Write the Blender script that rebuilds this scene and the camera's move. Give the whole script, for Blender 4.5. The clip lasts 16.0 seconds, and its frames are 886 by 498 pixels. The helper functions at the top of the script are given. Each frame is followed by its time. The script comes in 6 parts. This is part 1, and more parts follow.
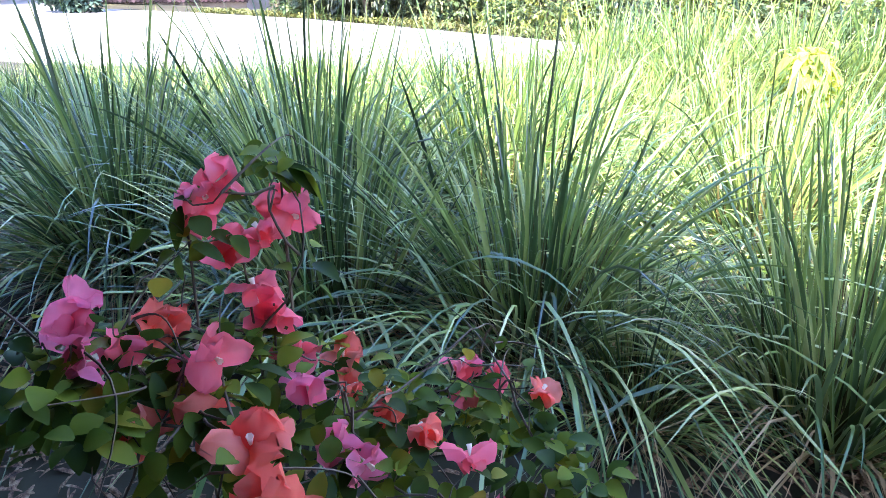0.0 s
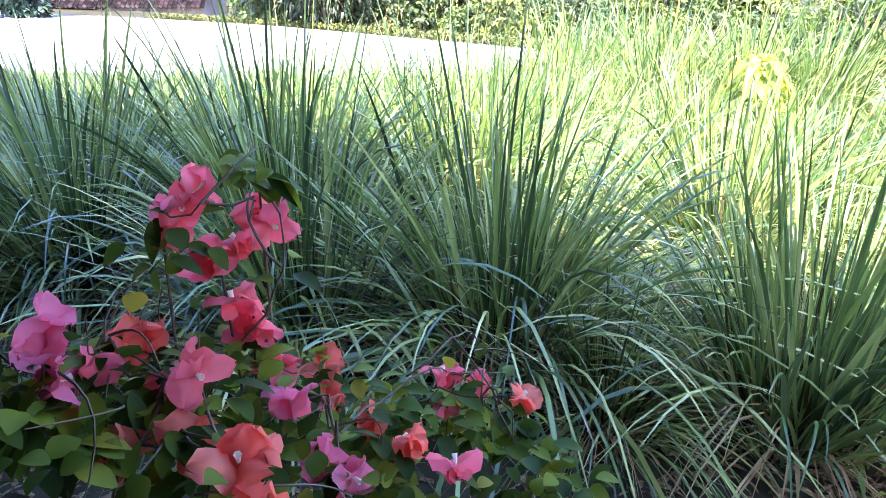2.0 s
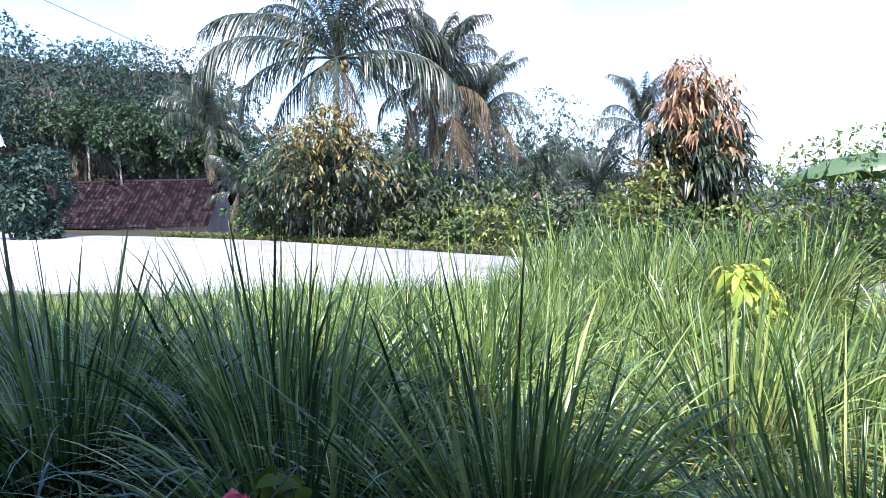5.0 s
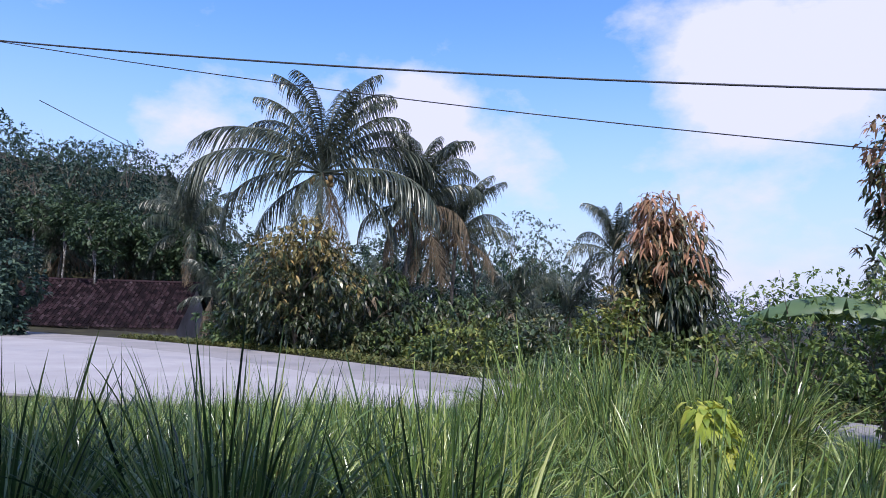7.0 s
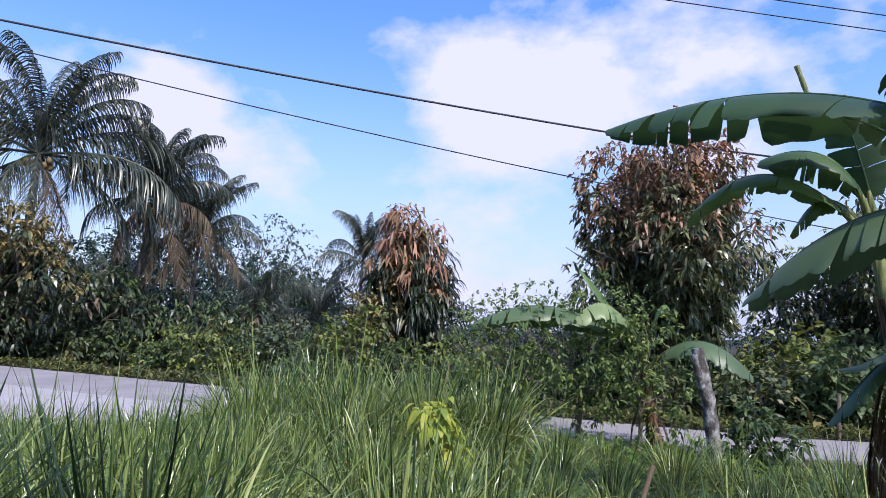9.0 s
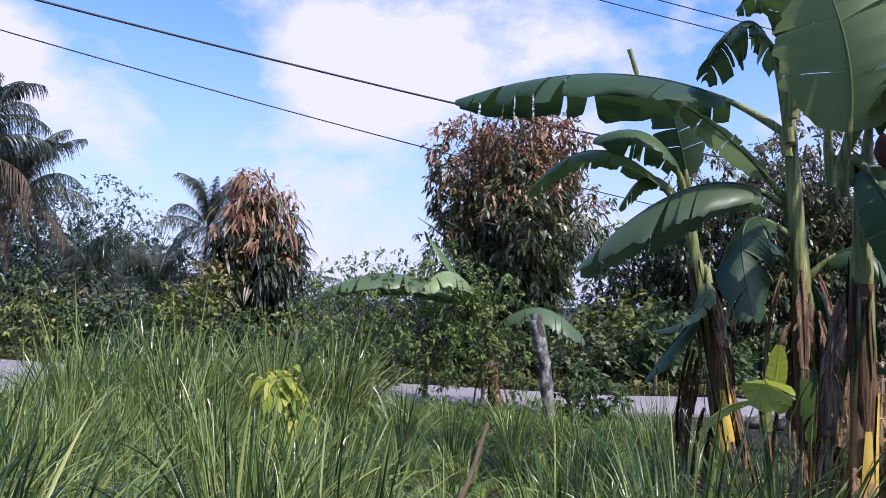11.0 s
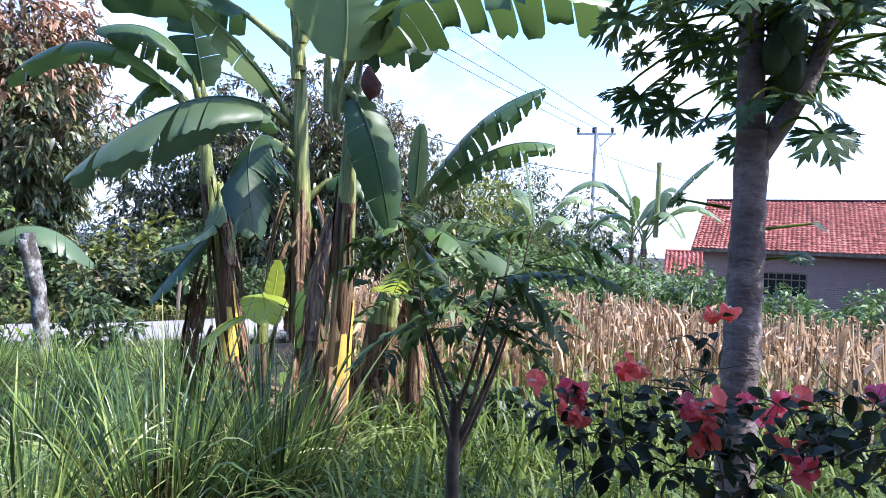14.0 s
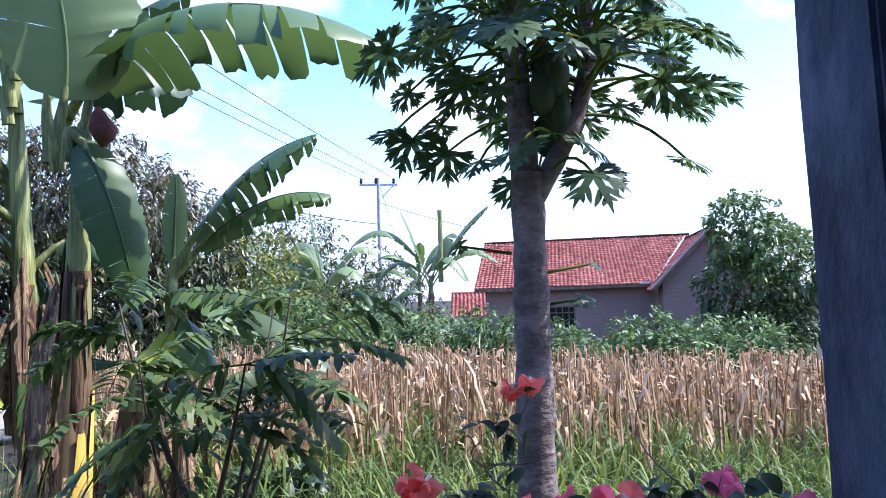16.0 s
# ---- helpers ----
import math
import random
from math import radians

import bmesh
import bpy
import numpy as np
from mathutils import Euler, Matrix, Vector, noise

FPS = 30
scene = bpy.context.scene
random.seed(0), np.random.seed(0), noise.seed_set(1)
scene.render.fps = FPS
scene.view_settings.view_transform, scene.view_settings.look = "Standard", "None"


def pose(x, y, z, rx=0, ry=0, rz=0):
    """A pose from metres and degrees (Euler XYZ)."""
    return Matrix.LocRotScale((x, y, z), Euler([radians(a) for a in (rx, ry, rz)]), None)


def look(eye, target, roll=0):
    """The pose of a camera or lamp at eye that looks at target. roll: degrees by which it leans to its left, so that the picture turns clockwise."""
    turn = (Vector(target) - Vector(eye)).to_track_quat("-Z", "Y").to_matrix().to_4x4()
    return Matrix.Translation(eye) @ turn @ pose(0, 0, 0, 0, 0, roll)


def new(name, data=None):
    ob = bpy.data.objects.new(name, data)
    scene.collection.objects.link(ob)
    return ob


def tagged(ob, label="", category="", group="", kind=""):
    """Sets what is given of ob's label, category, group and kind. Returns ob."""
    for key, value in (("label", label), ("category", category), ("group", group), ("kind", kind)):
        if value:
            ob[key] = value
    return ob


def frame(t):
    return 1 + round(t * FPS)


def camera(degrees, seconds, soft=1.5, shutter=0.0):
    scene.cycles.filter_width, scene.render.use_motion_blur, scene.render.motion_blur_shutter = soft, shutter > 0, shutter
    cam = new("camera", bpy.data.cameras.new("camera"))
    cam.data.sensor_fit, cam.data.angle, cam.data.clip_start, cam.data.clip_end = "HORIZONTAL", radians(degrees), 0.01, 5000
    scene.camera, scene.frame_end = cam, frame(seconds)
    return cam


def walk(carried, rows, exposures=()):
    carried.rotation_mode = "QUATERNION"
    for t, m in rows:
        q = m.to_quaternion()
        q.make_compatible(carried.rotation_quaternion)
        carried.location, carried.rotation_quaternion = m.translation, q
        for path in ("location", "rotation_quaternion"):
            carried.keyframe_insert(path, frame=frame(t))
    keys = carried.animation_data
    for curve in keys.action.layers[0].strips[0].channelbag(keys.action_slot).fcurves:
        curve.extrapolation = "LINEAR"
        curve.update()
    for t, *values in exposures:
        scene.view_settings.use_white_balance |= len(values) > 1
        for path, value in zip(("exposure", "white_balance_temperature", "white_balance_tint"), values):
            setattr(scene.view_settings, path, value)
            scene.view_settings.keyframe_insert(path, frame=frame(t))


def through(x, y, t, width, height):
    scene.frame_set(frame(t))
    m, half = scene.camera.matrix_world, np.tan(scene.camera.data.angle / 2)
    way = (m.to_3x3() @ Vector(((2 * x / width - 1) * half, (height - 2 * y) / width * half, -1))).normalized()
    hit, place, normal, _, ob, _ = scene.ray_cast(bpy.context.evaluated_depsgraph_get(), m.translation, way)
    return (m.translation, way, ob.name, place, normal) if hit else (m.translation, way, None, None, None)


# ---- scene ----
# Camera: seconds, place, heading (degrees clockwise from +y), pitch, roll.
cam = camera(67.21, 16.0, soft=0.8)
WALK = [
    (0.0, -0.347, 0.089, 1.405, -22.97, -22.07, -0.32),
    (0.5, -0.349, 0.088, 1.405, -23.04, -22.88, -0.22),
    (1.0, -0.350, 0.086, 1.409, -21.21, -22.18, 0.59),
    (1.5, -0.361, 0.084, 1.409, -21.23, -22.21, 0.29),
    (2.0, -0.370, 0.086, 1.406, -19.53, -21.57, 0.04),
    (2.5, -0.369, 0.086, 1.408, -17.51, -21.06, 1.26),
    (3.0, -0.379, 0.076, 1.411, -17.24, -20.51, 2.43),
    (3.5, -0.401, 0.066, 1.410, -18.48, -23.43, 3.12),
    (4.0, -0.410, 0.083, 1.448, -15.61, -18.92, 0.55),
    (4.5, -0.429, 0.090, 1.480, -18.36, -13.28, -1.12),
    (5.0, -0.418, 0.080, 1.529, -18.78, -4.40, -1.39),
    (5.2, -0.410, 0.073, 1.539, -18.13, -2.67, -0.36),
    (7.3, -0.329, -0.022, 1.610, -16.09, 5.61, 1.86),
    (7.5, -0.326, -0.015, 1.602, -15.05, 5.12, 2.02),
    (8.0, -0.299, 0.051, 1.580, -9.17, 2.66, -0.01),
    (8.5, -0.238, 0.080, 1.581, -2.08, 4.18, 1.22),
    (9.0, -0.213, 0.091, 1.577, 4.29, 6.73, 2.20),
    (9.5, -0.189, 0.087, 1.564, 12.04, 6.90, 1.98),
    (10.0, -0.186, 0.093, 1.561, 16.60, 6.76, 2.02),
    (10.2, -0.179, 0.099, 1.562, 18.14, 6.08, 1.17),
    (12.3, -0.151, 0.145, 1.504, 14.45, 2.20, 3.37),
    (12.5, -0.151, 0.139, 1.494, 16.34, 1.26, 3.63),
    (13.0, -0.133, 0.127, 1.474, 30.14, -2.07, 3.97),
    (13.5, -0.015, 0.149, 1.479, 40.67, -0.87, 3.34),
    (14.0, 0.128, 0.156, 1.492, 55.24, -0.12, 2.57),
    (14.5, 0.258, 0.155, 1.512, 66.00, 0.15, 1.06),
    (15.0, 0.340, 0.180, 1.526, 74.66, 4.26, 0.28),
    (15.5, 0.412, 0.243, 1.532, 79.17, 4.20, -0.08),
    (16.0, 0.469, 0.253, 1.532, 73.09, 4.38, -1.90),
]
walk(cam, [(t, pose(x, y, z, 90 + p, 0, -a) @ pose(0, 0, 0, 0, 0, r)) for t, x, y, z, a, p, r in WALK],
     exposures=[(0.0, 3.14, 6550, 12), (3.8, 3.14, 6550, 12), (4.6, 2.45, 6250, 12), (5.2, 1.02, 6050, 10), (7.3, 0.16, 6100, 14), (10.2, 0.22, 6050, 18), (12.5, 0.37, 5950, 25), (13.5, 1.02, 5850, 15), (14.5, 1.43, 5880, 15), (15.0, 1.58, 5850, 17), (16.0, 1.16, 5720, 17)])

# ---- light ----
SUN_AZ, SUN_EL = 158.0, 54.0
world = bpy.data.worlds.new("sky")
scene.world = world
world.use_nodes = True
wn, wl = world.node_tree.nodes, world.node_tree.links
wn.clear()
w_out, w_bg, w_sky = wn.new("ShaderNodeOutputWorld"), wn.new("ShaderNodeBackground"), wn.new("ShaderNodeTexSky")
w_sky.sky_type, w_sky.sun_disc = "NISHITA", False
w_sky.sun_elevation, w_sky.sun_rotation = radians(SUN_EL), radians(SUN_AZ)
w_sky.air_density, w_sky.dust_density, w_sky.ozone_density = 1.2, 1.0, 1.6
w_co = wn.new("ShaderNodeTexCoord")
w_map = wn.new("ShaderNodeMapping")
w_map.inputs["Scale"].default_value = (1.0, 1.0, 1.7)
w_map.inputs["Location"].default_value = (0.35, 0.1, 0.0)
w_noise = wn.new("ShaderNodeTexNoise")
w_noise.inputs["Scale"].default_value, w_noise.inputs["Detail"].default_value, w_noise.inputs["Roughness"].default_value = 3.1, 9.0, 0.57
w_ramp = wn.new("ShaderNodeValToRGB")
w_ramp.color_ramp.elements[0].position, w_ramp.color_ramp.elements[1].position = 0.555, 0.69
w_mix = wn.new("ShaderNodeMix")
w_mix.data_type = "RGBA"
w_mix.inputs["B"].default_value = (9.6, 9.7, 12.8, 1)
wl.new(w_co.outputs["Generated"], w_map.inputs["Vector"])
wl.new(w_map.outputs["Vector"], w_noise.inputs["Vector"])
def cloud_bank(before, az, el, power, gain):
    """More cloud round one heading."""
    dot, top_, pw, ad = wn.new("ShaderNodeVectorMath"), wn.new("ShaderNodeMath"), wn.new("ShaderNodeMath"), wn.new("ShaderNodeMath")
    dot.operation, top_.operation, pw.operation, ad.operation = "DOT_PRODUCT", "MAXIMUM", "POWER", "MULTIPLY_ADD"
    dot.inputs[1].default_value = (math.sin(radians(az)) * math.cos(radians(el)), math.cos(radians(az)) * math.cos(radians(el)), math.sin(radians(el)))
    top_.inputs[1].default_value, pw.inputs[1].default_value, ad.inputs[1].default_value = 0.0, power, gain
    wl.new(w_co.outputs["Generated"], dot.inputs[0])
    wl.new(dot.outputs["Value"], top_.inputs[0])
    wl.new(top_.outputs[0], pw.inputs[0])
    wl.new(pw.outputs[0], ad.inputs[0])
    wl.new(before, ad.inputs[2])
    return ad.outputs[0]


w_fac = w_noise.outputs["Fac"]
for az_, el_, power_, gain_ in ((-18, 16.5, 320, 0.16), (-10, 14, 320, 0.13), (6, 17, 260, 0.17), (12, 16, 200, 0.1), (-37, 13.5, 500, 0.16), (24, 26, 40, 0.15), (30, 22, 60, 0.1), (40, 24, 40, 0.08), (76, 17, 45, 0.12)):
    w_fac = cloud_bank(w_fac, az_, el_, power_, gain_)
wl.new(w_fac, w_ramp.inputs["Fac"])
wl.new(w_ramp.outputs["Color"], w_mix.inputs["Factor"])
w_hs = wn.new("ShaderNodeHueSaturation")
w_hs.inputs["Hue"].default_value = 0.512
w_hs.inputs["Saturation"].default_value, w_hs.inputs["Value"].default_value = 1.3, 2.9
wl.new(w_sky.outputs["Color"], w_hs.inputs["Color"])
w_sep, w_low, w_haze = wn.new("ShaderNodeSeparateXYZ"), wn.new("ShaderNodeMapRange"), wn.new("ShaderNodeMix")
w_low.inputs["From Min"].default_value, w_low.inputs["From Max"].default_value = 0.0, 0.42
w_low.inputs["To Min"].default_value, w_low.inputs["To Max"].default_value = 0.8, 0.0
w_low.interpolation_type = "SMOOTHSTEP"
w_haze.data_type = "RGBA"
w_haze.inputs["B"].default_value = (5.7, 6.4, 10.4, 1)
wl.new(w_co.outputs["Generated"], w_sep.inputs["Vector"])
wl.new(w_sep.outputs["Z"], w_low.inputs["Value"])
wl.new(w_low.outputs["Result"], w_haze.inputs["Factor"])
wl.new(w_hs.outputs["Color"], w_haze.inputs["A"])
wl.new(w_haze.outputs["Result"], w_mix.inputs["A"])
wl.new(w_mix.outputs["Result"], w_bg.inputs["Color"])
wl.new(w_bg.outputs["Background"], w_out.inputs["Surface"])
w_bg.inputs["Strength"].default_value = 0.078
sun = new("sun", bpy.data.lights.new("sun", "SUN"))
sun.data.energy, sun.data.angle, sun.data.color = 4.4, radians(0.6), (1.0, 0.95, 0.86)
_a, _e = radians(SUN_AZ), radians(SUN_EL)
sun.matrix_world = look(Vector((math.sin(_a) * math.cos(_e), math.cos(_a) * math.cos(_e), math.sin(_e))) * 60, (0, 0, 0))

# ---- materials ----
def nodes_of(name):
    m = bpy.data.materials.new(name)
    m.use_nodes = True
    n, l = m.node_tree.nodes, m.node_tree.links
    return m, n, l, n["Principled BSDF"], n["Material Output"]


def ramp_node(n, stops):
    r = n.new("ShaderNodeValToRGB")
    e = r.color_ramp.elements
    while len(e) < len(stops):
        e.new(0.5)
    for k, (pos, c) in zip(e, stops):
        k.position, k.color = pos, (*c, 1)
    return r


def leaf_mat(name, stops, rough=0.45, through=0.3, scale=9.0, gloss=0.5, island=True):
    """Leaves: a colour for each leaf, blotches inside it, and light that comes through."""
    m, n, l, p, out = nodes_of(name)
    geo, noi, tc = n.new("ShaderNodeNewGeometry"), n.new("ShaderNodeTexNoise"), n.new("ShaderNodeTexCoord")
    noi.inputs["Scale"].default_value, noi.inputs["Detail"].default_value = scale, 3
    l.new(tc.outputs["Object"], noi.inputs["Vector"])
    ramp = ramp_node(n, stops)
    mix = n.new("ShaderNodeMath")
    mix.operation = "MULTIPLY_ADD"
    mix.inputs[1].default_value, mix.inputs[2].default_value = 0.55, -0.02
    add = n.new("ShaderNodeMath")
    add.operation = "MULTIPLY_ADD"
    add.inputs[1].default_value = 0.5
    l.new(noi.outputs["Fac"], add.inputs[0])
    if island:
        l.new(geo.outputs["Random Per Island"], mix.inputs[0])
    else:
        oi = n.new("ShaderNodeObjectInfo")
        l.new(oi.outputs["Random"], mix.inputs[0])
    l.new(mix.outputs[0], add.inputs[2])
    l.new(add.outputs[0], ramp.inputs["Fac"])
    l.new(ramp.outputs["Color"], p.inputs["Base Color"])
    p.inputs["Roughness"].default_value, p.inputs["Specular IOR Level"].default_value = rough, gloss
    tr, ms, hsv = n.new("ShaderNodeBsdfTranslucent"), n.new("ShaderNodeMixShader"), n.new("ShaderNodeHueSaturation")
    hsv.inputs["Hue"].default_value, hsv.inputs["Saturation"].default_value, hsv.inputs["Value"].default_value = 0.49, 1.0, 1.45
    l.new(ramp.outputs["Color"], hsv.inputs["Color"])
    l.new(hsv.outputs["Color"], tr.inputs["Color"])
    ms.inputs["Fac"].default_value = through
    l.new(p.outputs["BSDF"], ms.inputs[1])
    l.new(tr.outputs["BSDF"], ms.inputs[2])
    l.new(ms.outputs["Shader"], out.inputs["Surface"])
    return m


def solid_mat(name, stops, rough=0.8, scale=6.0, bump=0.3, stretch=(1, 1, 1), fine=60.0, metal=0.0, gloss=0.3):
    """Hard or earthy surfaces: coarse patches, fine grain and relief."""
    m, n, l, p, out = nodes_of(name)
    tc, mp = n.new("ShaderNodeTexCoord"), n.new("ShaderNodeMapping")
    mp.inputs["Scale"].default_value = stretch
    a, b = n.new("ShaderNodeTexNoise"), n.new("ShaderNodeTexNoise")
    a.inputs["Scale"].default_value, a.inputs["Detail"].default_value, a.inputs["Roughness"].default_value = scale, 6, 0.6
    b.inputs["Scale"].default_value, b.inputs["Detail"].default_value = fine, 4
    l.new(tc.outputs["Object"], mp.inputs["Vector"])
    for t in (a, b):
        l.new(mp.outputs["Vector"], t.inputs["Vector"])
    mix = n.new("ShaderNodeMath")
    mix.operation = "MULTIPLY_ADD"
    mix.inputs[1].default_value = 0.35
    sub = n.new("ShaderNodeMath")
    sub.operation = "MULTIPLY_ADD"
    sub.inputs[1].default_value, sub.inputs[2].default_value = 1.1, -0.22
    l.new(a.outputs["Fac"], sub.inputs[0])
    l.new(b.outputs["Fac"], mix.inputs[0])
    l.new(sub.outputs[0], mix.inputs[2])
    oi, add = n.new("ShaderNodeObjectInfo"), n.new("ShaderNodeMath")
    add.operation = "MULTIPLY_ADD"
    add.inputs[1].default_value = 0.08
    l.new(oi.outputs["Random"], add.inputs[0])
    l.new(mix.outputs[0], add.inputs[2])
    ramp = ramp_node(n, stops)
    l.new(add.outputs[0], ramp.inputs["Fac"])
    l.new(ramp.outputs["Color"], p.inputs["Base Color"])
    p.inputs["Roughness"].default_value, p.inputs["Metallic"].default_value = rough, metal
    bp = n.new("ShaderNodeBump")
    bp.inputs["Strength"].default_value, bp.inputs["Distance"].default_value = bump, 0.02
    l.new(mix.outputs[0], bp.inputs["Height"])
    l.new(bp.outputs["Normal"], p.inputs["Normal"])
    p.inputs["Specular IOR Level"].default_value = gloss
    return m


